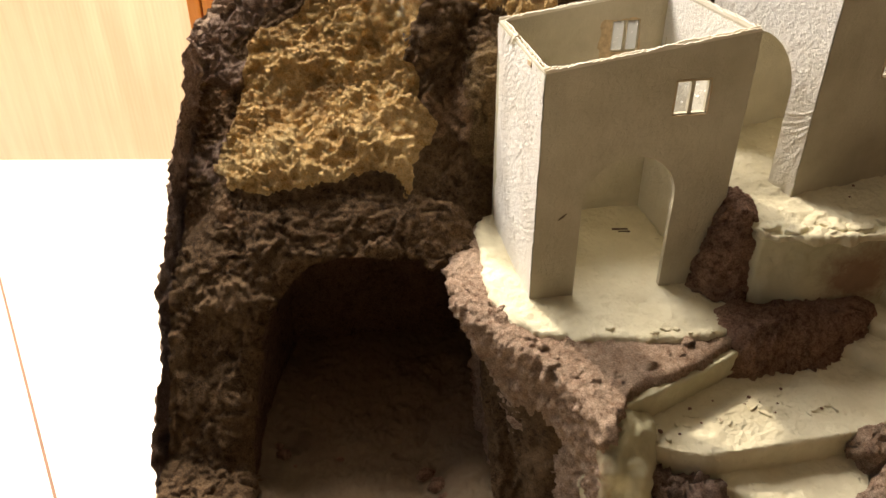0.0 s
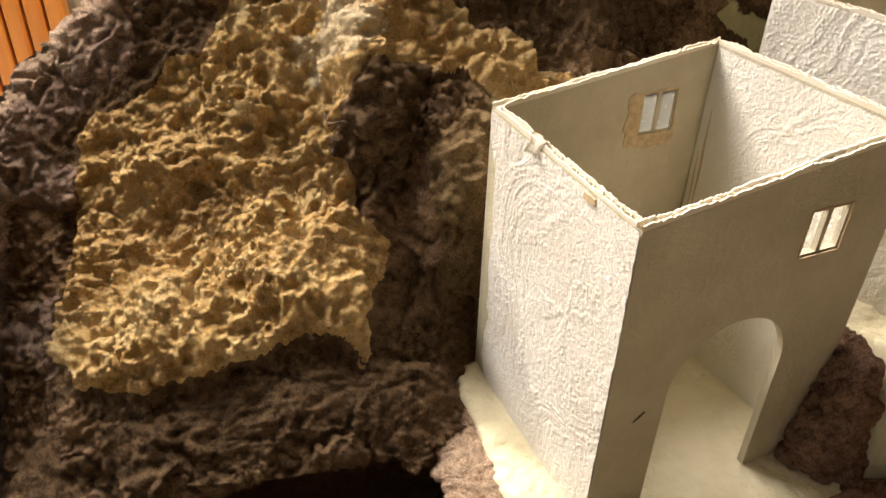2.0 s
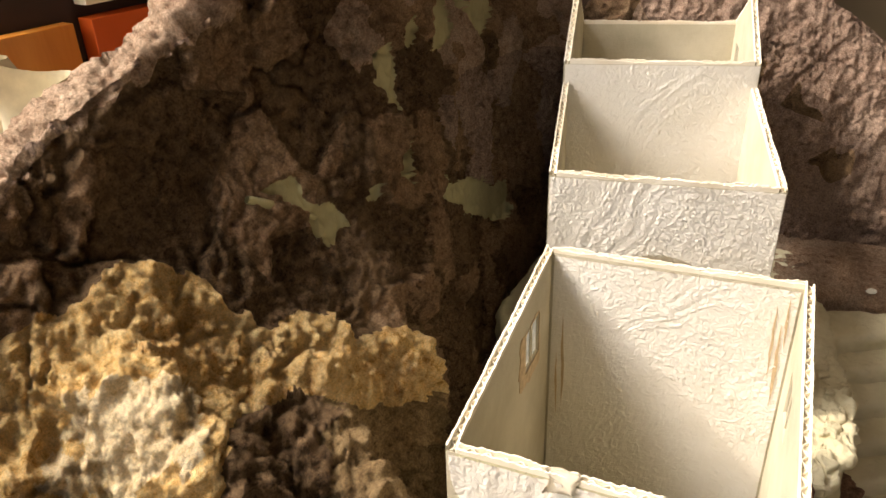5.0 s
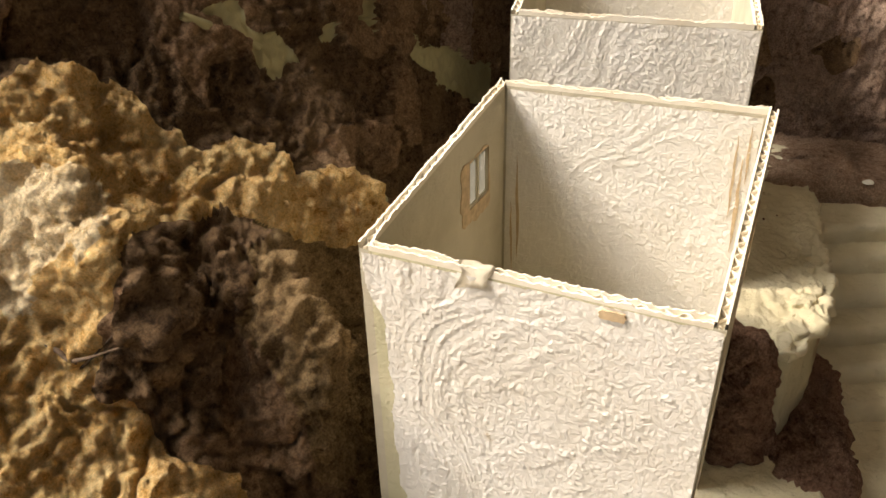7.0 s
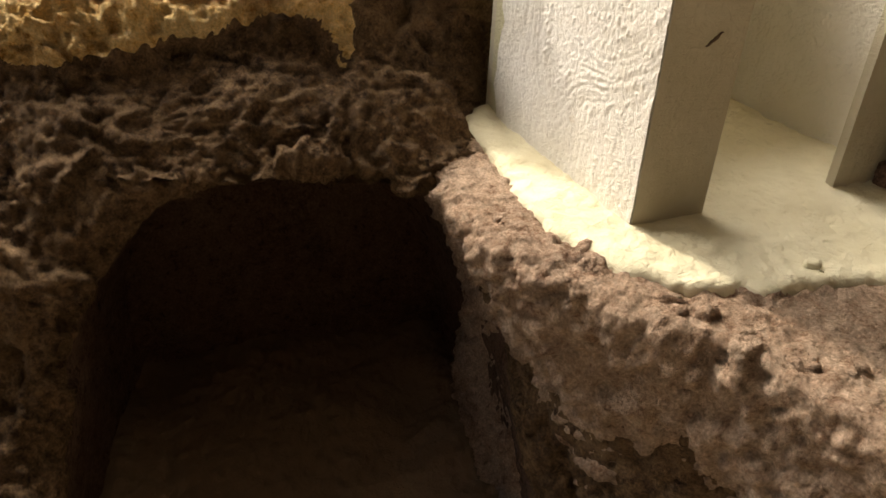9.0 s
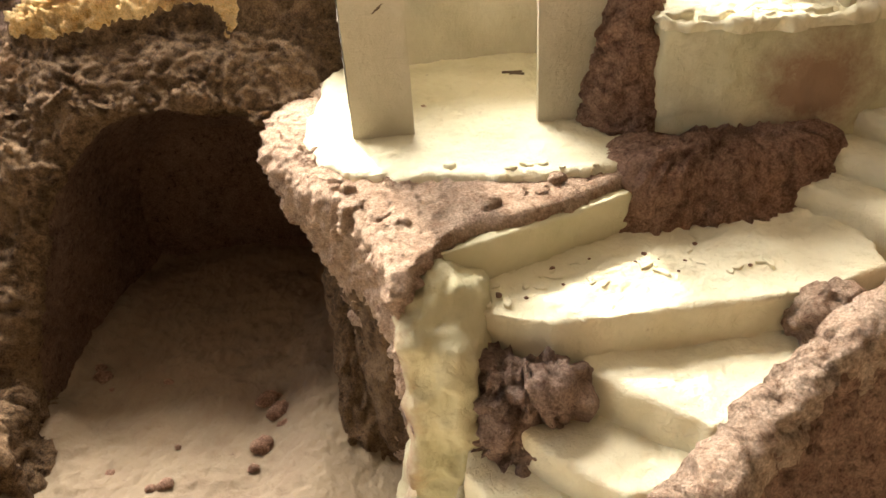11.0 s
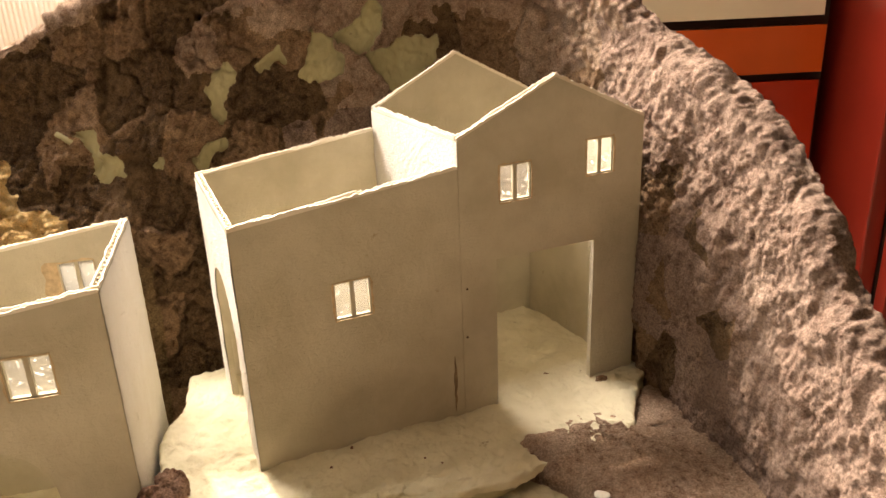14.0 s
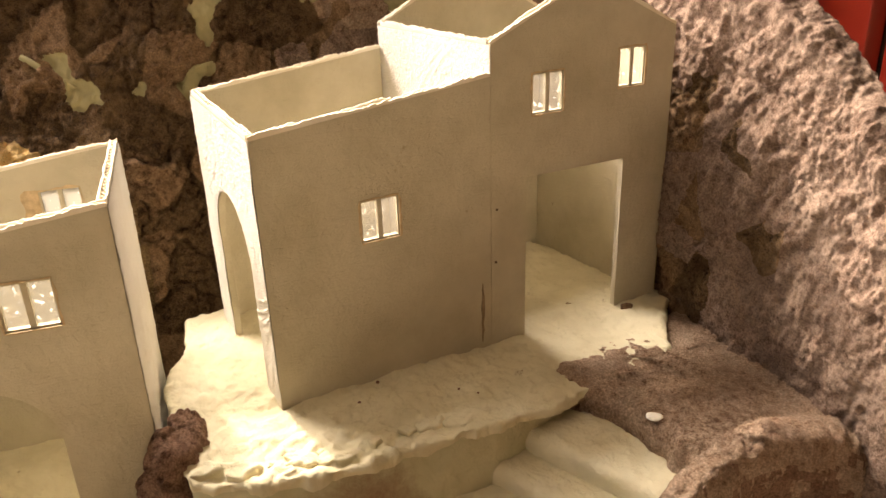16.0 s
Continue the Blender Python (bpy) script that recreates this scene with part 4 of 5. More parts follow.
mound("rock_band", [(0.160, 0.335), (0.166, 0.321), (0.176, 0.314), (0.202, 0.319), (0.235, 0.330), (0.258, 0.339), (0.268, 0.348), (0.255, 0.362), (0.21, 0.362), (0.17, 0.35)], 0.187, 0.150, M_STRIP, rock, "reddish brown rock below the upper terrace", lambda p: rock_height(p, 71, 0.014, 0.5) + 0.0014 * fbm(p * [2.2, 2.2, 0.5], 0.006, 3, 70), 0.0012, 0.016, 0.006, ragged=0.003)
mound("rock_strip", [(0.1655, 0.3745), (0.168, 0.366), (0.175, 0.361), (0.184, 0.362), (0.1885, 0.372), (0.187, 0.392), (0.180, 0.400), (0.1745, 0.394), (0.1735, 0.381)], 0.241, 0.176, M_STRIP, rock, "dark reddish brown rock against the house corner", lambda p: rock_height(p, 73, 0.013, 0.55) + 0.0012 * fbm(p * [2.0, 2.0, 0.6], 0.006, 3, 72), 0.0011, 0.007, 0.011)
mound("rock_clod", [(0.108, 0.250), (0.116, 0.240), (0.132, 0.236), (0.143, 0.242), (0.140, 0.255), (0.126, 0.262), (0.112, 0.260)], 0.144, 0.10, M_PINK, rock, "brown clod on the stairs", lambda p: rock_height(p, 75, 0.012, 1.0) + 0.003 * fbm(p, 0.012, 3, 74), 0.0010, 0.006, 0.002)
mound("pale_riser", [(0.092, 0.268), (0.108, 0.2765), (0.144, 0.2965), (0.172, 0.315), (0.165, 0.33), (0.10, 0.30)], 0.1745, 0.14, M_PALE, rock, "pale plastered riser under the ledge", lambda p: cream_height(p, 79, 0.8), 0.0016, 0.002, corner=True)
def slump(p):
    """The pier's plaster runs down from the ledge to the steps."""
    high = sstep(0.02, 0.16, p[..., 2])
    drop = high * (0.018 * sstep(0.268, 0.245, p[..., 1]) + 0.010 * sstep(0.095, 0.115, p[..., 0]))
    return p - np.stack([0.010 * (1 - sstep(0.02, 0.13, p[..., 2])), 0 * drop, drop], -1)


mound("pale_pier", [(0.0845, 0.268), (0.0835, 0.251), (0.090, 0.2435), (0.103, 0.2415), (0.113, 0.246), (0.115, 0.262), (0.112, 0.288), (0.090, 0.288)], 0.1755, 0.004, M_PIER, rock, "pale plastered pier beside the stairs", lambda p: cream_height(p, 76, 1.6) + 0.0035 * fbm(p, 0.02, 3, 77), 0.0014, 0.005, 0.004, ragged=0.003, bend=slump)

rng = random.Random(5)
mound("jamb_foot", [(-0.186, 0.262), (-0.140, 0.264), (-0.122, 0.272), (-0.116, 0.290), (-0.122, 0.320), (-0.140, 0.350), (-0.186, 0.350)], 0.064, 0.004, M_BARK, rock, "dark bark foot of the cave's jamb", lambda p: rock_height(p, 97, 0.02, 0.7), 0.0016, 0.014, 0.010, ragged=0.004)
edge_line = evenly([(0.008, 0.440), (0.008, 0.41), (0.014, 0.378), (0.026, 0.352), (0.042, 0.329), (0.057, 0.310), (0.072, 0.290), (0.088, 0.278), (0.112, 0.297), (0.140, 0.312), (0.168, 0.328)], 34)
for k, (ex, ey) in enumerate(edge_line):
    sr = rng.uniform(0.0014, 0.0048)
    sx, sy = ex + rng.uniform(-0.003, 0.005), ey + rng.uniform(-0.002, 0.006)
    ol = [(sx + sr * (0.5 + 0.9 * rng.random()) * math.cos(a), sy + sr * (0.5 + 0.9 * rng.random()) * math.sin(a)) for a in np.linspace(0, 2 * math.pi, 9)[:-1]]
    mound("edge_stone", ol, 0.1795 + rng.uniform(-0.001, 0.002), 0.170, M_LEDGE, rock, "", lambda p, k=k: rock_height(p, 200 + k, 0.009, 0.45), 0.0009, 0.28 * sr, 0.002)

mound("cave_jamb", [(0.0385, 0.354), (0.052, 0.327), (0.070, 0.306), (0.10, 0.310), (0.10, 0.50), (0.05, 0.51), (0.042, 0.43)], 0.160, 0.004, M_BARK, rock, "dark rock jamb of the cave", lambda p: rock_height(p, 95, 0.02, 0.4), 0.002, 0.004)

# ---- card houses ----
T = 0.0034


class Wall:
    """An upright board from a to b, with thickness to the side of inward."""

    def __init__(self, a, b, inward):
        self.a, self.b = Vector((*a, 0)), Vector((*b, 0))
        self.d = (self.b - self.a)
        self.long = self.d.length
        self.d /= self.long
        nrm = Vector((-self.d.y, self.d.x, 0))
        self.n = nrm if nrm.dot(Vector((*inward, 0)) - self.a) > 0 else -nrm

    def at(self, s, z, off=0.0):
        return self.a + self.d * s + self.n * off + Vector((0, 0, z))


def board(name, wall, outline, holes, material, parent, label="", t0=0.0, t1=T):
    """A flat board with openings cut through it, from the inside offset t0 to t1."""
    bm = bmesh.new()
    loops = [outline] + list(holes)
    rings = []
    edges = []
    for lp in loops:
        vs = [bm.verts.new((s, 0, z)) for s, z in lp]
        edges += [bm.edges.new((vs[i], vs[(i + 1) % len(vs)])) for i in range(len(vs))]
        rings.append(vs)
    made = bmesh.ops.triangle_fill(bm, use_beauty=True, use_dissolve=False, edges=edges)
    front = [g for g in made["geom"] if isinstance(g, bmesh.types.BMFace)]
    ext = bmesh.ops.extrude_face_region(bm, geom=front)
    for v in ext["geom"]:
        if isinstance(v, bmesh.types.BMVert):
            v.co.y = 1
    for v in bm.verts:
        v.co = wall.at(v.co.x, v.co.z, t0 + (t1 - t0) * v.co.y)
    bmesh.ops.recalc_face_normals(bm, faces=bm.faces)
    return part(name, bm, material, parent, label)


def arch(s0, s1, z0, z1, n=18):
    r = (s1 - s0) / 2
    c, zc = (s0 + s1) / 2, z1 - r
    return [(s0, z0), (s1, z0)] + [(c + r * math.cos(a), zc + r * math.sin(a)) for a in np.linspace(0, math.pi, n)]


def rect(s0, s1, z0, z1):
    return [(s0, z0), (s1, z0), (s1, z1), (s0, z1)]


def skin(wall, outline, holes, parent, seed, amount, t=0.0, step=0.00046, label="thick brushed plaster", material=None):
    """Plaster with brush strokes laid on a board."""
    o = np.array(outline)
    s0, s1, z0, z1 = o[:, 0].min(), o[:, 0].max(), o[:, 1].min(), o[:, 1].max()
    s, zz = np.meshgrid(np.arange(s0 + 0.0004, s1 - 0.0004, step), np.arange(z0, z1, step))
    q = np.stack([s, zz, 0 * s + seed * 0.37], -1)
    keep = inside(s, zz, outline)
    for hole in holes:
        keep &= ~inside(s, zz, hole)
    swirl = np.stack([s + 0.012 * fbm(q, 0.05, 2, seed), zz + 0.012 * fbm(q, 0.05, 2, seed + 3), q[..., 2]], -1)
    # strokes run upright, but sweep in wide arcs round a point high on the wall
    cx, cz = s0 + (s1 - s0) * (0.30 + 0.08 * math.sin(seed)), z0 + (z1 - z0) * 0.62
    far = np.hypot(s - cx, (zz - cz) * 0.85)
    turn = sstep(0.062, 0.030, far + 0.016 * vnoise(q, 0.03, seed + 8))
    across = s + 0.006 * vnoise(q, 0.04, seed + 9) + 0.002 * vnoise(q, 0.012, seed + 10)
    across = across + (far + 0.016 * vnoise(q, 0.034, seed + 12) + 0.003 * vnoise(q, 0.009, seed + 14) - across) * turn
    onward = zz + (np.arctan2(zz - cz, s - cx) * 0.05 - zz) * turn
    gate = sstep(-0.15, 0.55, fbm(q, 0.013, 2, seed + 15))
    stroke = fbm(np.stack([across, onward / 6, q[..., 2]], -1), 0.0019, 3, seed + 5)
    ridge = np.maximum(0, 1 - 2.6 * np.abs(fbm(np.stack([across, onward / 5, q[..., 2] + 5], -1), 0.0042, 2, seed + 6))) ** 2
    clumps = sstep(-0.35, 0.55, fbm(np.stack([across, onward / 3, q[..., 2] + 9], -1), 0.0085, 3, seed + 7))
    g1, _, gw = cells(swirl, 0.0017, seed + 13)
    grain = np.maximum(0, 0.55 - g1) * (0.3 + gw) * (0.25 + 0.75 * clumps)
    d1, _, dw = cells(swirl, 0.012, seed + 11)
    blob = sstep(0.14, 0.04, d1) * (dw > 0.82)
    h = amount * (0.0004 + 0.00017 * stroke * (0.45 + 0.75 * gate) * (1 - 0.4 * turn) + 0.00016 * ridge * gate * clumps + 0.00095 * grain + 0.0005 * blob + 0.00018 * clumps + 0.00012 * fbm(q, 0.02, 2, seed + 21))
    base = np.array(wall.a)[None, None] + np.array(wall.d)[None, None] * s[..., None] + np.array([0, 0, 1.0]) * zz[..., None]
    p = base - np.array(wall.n) * (np.maximum(h, 0.0001) - t)[..., None]
    f = grid_faces(*s.shape)
    k = keep[:-1, :-1] & keep[1:, 1:] & keep[1:, :-1] & keep[:-1, 1:]
    f = f[k.ravel()]
    used, back = np.unique(f, return_inverse=True)
    return mesh_part("plaster", solid("plaster", p.reshape(-1, 3)[used], back.reshape(-1, 4), True), material or M_WALL, parent, label)


def wavy(s, seed):
    """How far a cut edge wanders up and down along its length."""
    return 0.0007 * float(fbm(np.array([[s, seed * 0.13, 0.0]]), 0.011, 3, 12)[0])


def rim(wall, line, parent, seed=0):
    """The torn corrugated top edge of a board: two liners and the wave between them."""
    line = [Vector((s, z)) for s, z in line]
    bm = bmesh.new()
    rng = random.Random(seed)
    total = 0
    for a, b in zip(line, line[1:]):
        n = max(2, int((b - a).length / 0.0009))
        for o0, o1 in ((0.0, 0.0007), (T - 0.0007, T)):
            cols = []
            for i in range(n + 1):
                q = a + (b - a) * (i / n)
                top = q.y + 0.0018 + rng.uniform(-0.0004, 0.0004) + wavy(q.x + 40 * o0, seed)
                cols.append([bm.verts.new(wall.at(q.x, zz, oo)) for zz, oo in ((q.y, o0), (top, o0), (top, o1), (q.y, o1))])
            for c, d in zip(cols, cols[1:]):
                for k in range(3):
                    bm.faces.new((c[k], d[k], d[k + 1], c[k + 1]))
        wave = []
        m = max(4, int((b - a).length / 0.0009))
        for i in range(m + 1):
            q = a + (b - a) * (i / m)
            off = T / 2 + (T / 2 - 0.0007) * math.sin((total + (b - a).length * i / m) / 0.0056 * 2 * math.pi)
            top = q.y + 0.0011 + rng.uniform(-0.0003, 0.0003)
            wave.append([bm.verts.new(wall.at(q.x, zz, off + e)) for zz, e in ((q.y, -0.00018), (top, -0.00018), (top, 0.00018), (q.y, 0.00018))])
        for c, d in zip(wave, wave[1:]):
            for k in range(3):
                bm.faces.new((c[k], d[k], d[k + 1], c[k + 1]))
        total += (b - a).length
    bmesh.ops.recalc_face_normals(bm, faces=bm.faces)
    return part("corrugated_rim", bm, M_RIM, parent, "frayed corrugated cardboard top edge")


M_RIM = plaster_material("painted_card_edge", (0.82, 0.77, 0.66), (0.70, 0.60, 0.45), (0.40, 0.28, 0.16), 0.3, 0.1)


def window(wall, s0, s1, z0, z1, parent, mullion=0.0022, hazy=False):
    """Two acetate panes with a mullion in an opening."""
    mid_s = (s0 + s1) / 2
    w = part_group("window", wall.at(mid_s, z0), parent)
    bm = bmesh.new()
    for lo, hi in (((s0, z0), (s1, z0 + 0.0009)), ((s0, z1 - 0.0009), (s1, z1)), ((s0, z0), (s0 + 0.0008, z1)), ((s1 - 0.0008, z0), (s1, z1)), ((mid_s - mullion / 2, z0), (mid_s + mullion / 2, z1))):
        vs = [bm.verts.new(wall.at(s, z, o)) for o in (0.0006, T - 0.0004) for s, z in ((lo[0], lo[1]), (hi[0], lo[1]), (hi[0], hi[1]), (lo[0], hi[1]))]
        for q in ((0, 1, 2, 3), (7, 6, 5, 4), (0, 4, 5, 1), (1, 5, 6, 2), (2, 6, 7, 3), (3, 7, 4, 0)):
            bm.faces.new([vs[i] for i in q])
    part("window_frame", bm, M_FRONT, w, "cardboard window frame")
    for a, b in ((s0 + 0.0008, mid_s - mullion / 2), (mid_s + mullion / 2, s1 - 0.0008)):
        bm = bmesh.new()
        vs = [bm.verts.new(wall.at(s, z, o)) for o in (T * 0.62, T * 0.62 + 0.0003) for s, z in ((a, z0 + 0.0009), (b, z0 + 0.0009), (b, z1 - 0.0009), (a, z1 - 0.0009))]
        for q in ((0, 1, 2, 3), (7, 6, 5, 4), (0, 4, 5, 1), (1, 5, 6, 2), (2, 6, 7, 3), (3, 7, 4, 0)):
            bm.faces.new([vs[i] for i in q])
        ob = part("pane", bm, M_HAZY if hazy else M_PANE, w, "grey hazy acetate pane, tinted to hold back sun" if hazy else "clear acetate pane")
        ob.visible_shadow = hazy
    return w


def part_group(name, place, parent):
    ob = new(name)
    ob.empty_display_size = 0.005
    ob.location = place
    return hang(ob, parent)


def tops(w, zb, za, zc):
    return [(0, zb), (w.long, zb), (w.long, zc), (0, za)]


# first house, with the arch
A, B, C, D = (0.0545, 0.3555), (0.171, 0.3765), (0.151, 0.4815), (0.0375, 0.4625)
MID1 = (0.105, 0.42)
h1 = thing("arched_house", (0.105, 0.42, 0.183), "roofless cream cardboard house with an arched doorway", "model house")
wf, wb = Wall(A, B, MID1), Wall(D, C, MID1)
ins = lambda a, b, k: (a[0] + (b[0] - a[0]) * k, a[1] + (b[1] - a[1]) * k)
side_l, side_r = Wall(ins(A, D, T / 0.108), ins(D, A, T / 0.108), MID1), Wall(ins(B, C, T / 0.107), ins(C, B, T / 0.107), MID1)
Z1 = 0.178
door = arch(0.0275, 0.0845, Z1, 0.2755)
door[0], door[1] = (0.0275, Z1 + 0.0002), (0.0845, Z1 + 0.0002)
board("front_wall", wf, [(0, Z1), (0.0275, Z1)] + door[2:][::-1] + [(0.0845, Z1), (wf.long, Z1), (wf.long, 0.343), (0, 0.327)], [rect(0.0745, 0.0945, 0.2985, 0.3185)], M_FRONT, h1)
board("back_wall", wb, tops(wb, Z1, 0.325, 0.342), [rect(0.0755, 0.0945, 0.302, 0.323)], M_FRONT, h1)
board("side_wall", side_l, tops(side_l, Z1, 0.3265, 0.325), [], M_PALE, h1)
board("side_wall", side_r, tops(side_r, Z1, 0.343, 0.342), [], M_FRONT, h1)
full_l, full_r = Wall(A, D, MID1), Wall(B, C, MID1)
zs = np.linspace(0.182, 0.3245, 150)
zq = np.stack([zs, 0 * zs, 0 * zs], -1)
torn = 0.0015 + 0.0085 * sstep(0.314, 0.298, zs) + 0.0026 * vnoise(zq, 0.022, 5) * sstep(0.32, 0.30, zs) + 0.0011 * vnoise(zq, 0.0065, 6) + 0.0006 * vnoise(zq, 0.0024, 7)
worn = [(full_l.long - max(0.0004, w), z) for w, z in zip(torn, zs)]
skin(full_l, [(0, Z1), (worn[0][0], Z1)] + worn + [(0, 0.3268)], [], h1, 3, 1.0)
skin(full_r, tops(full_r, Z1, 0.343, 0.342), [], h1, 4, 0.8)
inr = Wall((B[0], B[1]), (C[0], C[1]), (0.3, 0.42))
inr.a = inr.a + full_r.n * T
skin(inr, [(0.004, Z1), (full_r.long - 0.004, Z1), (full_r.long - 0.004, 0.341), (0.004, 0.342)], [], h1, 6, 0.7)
for w, line in ((wf, [(0, 0.327), (wf.long, 0.343)]), (wb, [(0, 0.325), (wb.long, 0.342)]), (side_l, [(0, 0.3265), (side_l.long, 0.325)]), (side_r, [(0, 0.343), (side_r.long, 0.342)])):
    rim(w, line, h1, int(w.long * 1e5))
window(wf, 0.0745, 0.0945, 0.2985, 0.3185, h1)
window(wb, 0.0755, 0.0945, 0.302, 0.323, h1, hazy=True)

skin(wf, [(0, Z1), (0.0275, Z1)] + door[2:][::-1] + [(0.0845, Z1), (wf.long, Z1), (wf.long, 0.343), (0, 0.327)], [rect(0.0745, 0.0945, 0.2985, 0.3185)], h1, 31, 0.2, material=M_FRONT, label="thin brushed plaster")

# torn paper flap on the rim
bm = bmesh.new()
rows = []
for i in range(9):
    k = i / 8
    row = []
    for j in range(7):
        m = j / 6
        s = 0.064 + 0.010 * m + 0.001 * math.sin(9 * k + 5 * m)
        row.append(bm.verts.new(full_l.at(s, 0.3282 + 0.0012 * math.sin(k * 3.0) - 0.0065 * k * k * (0.7 + 0.5 * m), 0.0028 - 0.0046 * k - 0.0006 * math.sin(7 * m))))
    rows.append(row)
for a, b in zip(rows, rows[1:]):
    for j in range(6):
        bm.faces.new((a[j], a[j + 1], b[j + 1], b[j]))
bmesh.ops.solidify(bm, geom=bm.faces[:], thickness=0.0004)
part("torn_flap", bm, M_RIM, h1, "torn paper flap", True)

# second house
A2, B2, C2, D2 = (0.222, 0.399), (0.3288, 0.4378), (0.285, 0.537), (0.186, 0.498)
MID2 = (0.255, 0.465)
h2 = thing("flat_topped_house", (0.255, 0.465, 0.232), "roofless cream cardboard house with an arched side door", "model house")
f2, b2 = Wall(A2, B2, MID2), Wall(D2, C2, MID2)
l2 = Wall(ins(A2, D2, T / 0.105), ins(D2, A2, T / 0.105), MID2)
Z2 = 0.228
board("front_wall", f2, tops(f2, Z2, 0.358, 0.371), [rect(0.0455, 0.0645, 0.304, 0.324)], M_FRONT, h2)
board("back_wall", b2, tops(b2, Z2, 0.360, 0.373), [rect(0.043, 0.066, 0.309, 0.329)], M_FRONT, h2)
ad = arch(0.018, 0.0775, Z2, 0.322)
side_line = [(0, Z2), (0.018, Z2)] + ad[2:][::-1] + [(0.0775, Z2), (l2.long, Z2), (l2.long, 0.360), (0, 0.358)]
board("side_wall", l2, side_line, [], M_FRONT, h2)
fl2 = Wall(A2, D2, MID2)
skin(fl2, [(0, Z2), (0.018 + T, Z2)] + [(s + T, z) for s, z in ad[2:][::-1]] + [(0.0775 + T, Z2), (fl2.long, Z2), (fl2.long, 0.360), (0, 0.358)], [], h2, 13, 1.0)
for w, line in ((f2, [(0, 0.358), (f2.long, 0.371)]), (b2, [(0, 0.360), (b2.long, 0.373)]), (l2, [(0, 0.358), (l2.long, 0.360)])):
    rim(w, line, h2, int(w.long * 1e5))
window(f2, 0.0455, 0.0645, 0.304, 0.324, h2)
window(b2, 0.043, 0.066, 0.309, 0.329, h2)
skin(f2, tops(f2, Z2, 0.358, 0.371), [rect(0.0455, 0.0645, 0.304, 0.324)], h2, 32, 0.2, material=M_FRONT, label="thin brushed plaster")

# third house, with gables
A3, B3, C3, D3 = (0.329, 0.438), (0.434, 0.4745), (0.391, 0.574), (0.286, 0.5375)
MID3 = (0.36, 0.505)
h3 = thing("gabled_house", (0.36, 0.505, 0.232), "roofless gabled cream cardboard house with a square doorway", "model house")
f3, b3 = Wall(A3, B3, MID3), Wall(D3, C3, MID3)
l3, r3 = Wall(ins(A3, D3, T / 0.1084), ins(D3, A3, T / 0.1084), MID3), Wall(ins(B3, C3, T / 0.1084), ins(C3, B3, T / 0.1084), MID3)
H3, AP = 0.385, 0.411
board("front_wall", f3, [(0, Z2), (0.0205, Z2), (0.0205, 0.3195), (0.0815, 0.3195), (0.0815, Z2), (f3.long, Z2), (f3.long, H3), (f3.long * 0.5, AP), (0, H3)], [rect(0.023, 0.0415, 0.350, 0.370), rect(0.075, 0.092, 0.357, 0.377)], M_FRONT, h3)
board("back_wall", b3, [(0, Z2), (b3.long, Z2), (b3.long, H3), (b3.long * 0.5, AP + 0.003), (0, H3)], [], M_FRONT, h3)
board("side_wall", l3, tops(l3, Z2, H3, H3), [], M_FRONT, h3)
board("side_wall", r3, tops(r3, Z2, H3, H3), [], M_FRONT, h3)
fl3 = Wall(A3, D3, MID3)
skin(fl3, [(0, Z2), (fl3.long, Z2), (fl3.long, H3), (0, H3)], [], h3, 23, 0.8)
for w, line in ((f3, [(0, H3), (f3.long / 2, AP), (f3.long, H3)]), (b3, [(0, H3), (b3.long / 2, AP + 0.003), (b3.long, H3)]), (l3, [(0, H3), (l3.long, H3)]), (r3, [(0, H3), (r3.long, H3)])):
    rim(w, line, h3, int(w.long * 1e5) + 1)
window(f3, 0.023, 0.0415, 0.350, 0.370, h3)
window(f3, 0.075, 0.092, 0.357, 0.377, h3)

skin(f3, [(0, Z2), (0.0205, Z2), (0.0205, 0.3195), (0.0815, 0.3195), (0.0815, Z2), (f3.long, Z2), (f3.long, H3), (f3.long * 0.5, AP), (0, H3)], [rect(0.023, 0.0415, 0.350, 0.370), rect(0.075, 0.092, 0.357, 0.377)], h3, 33, 0.2, material=M_FRONT, label="thin brushed plaster")


# ---- small things ----
def crumb(bm, place, r, seed, flat=0.7):
    made = bmesh.ops.create_icosphere(bm, subdivisions=3, radius=1.0)["verts"]
    q = np.array([v.co[:] for v in made], np.float32)
    k = 1 + 0.34 * fbm(q + seed * 3.1, 1.1, 4, seed)
    for v, m in zip(made, k):
        v.co = Vector(place) + Vector((v.co.x, v.co.y * 0.85, v.co.z * flat)) * (r * m)
    return made


def loose(name, place, r, material, label, category, group, seed, flat=0.7):
    bm = bmesh.new()
    crumb(bm, (0, 0, r * flat * 0.55), r, seed, flat)
    me = bpy.data.meshes.new(name)
    bm.to_mesh(me)
    bm.free()
    ob = mesh_part(name, me, material, None, "", True)
    ob.location = place
    return tagged(ob, label, category, group)


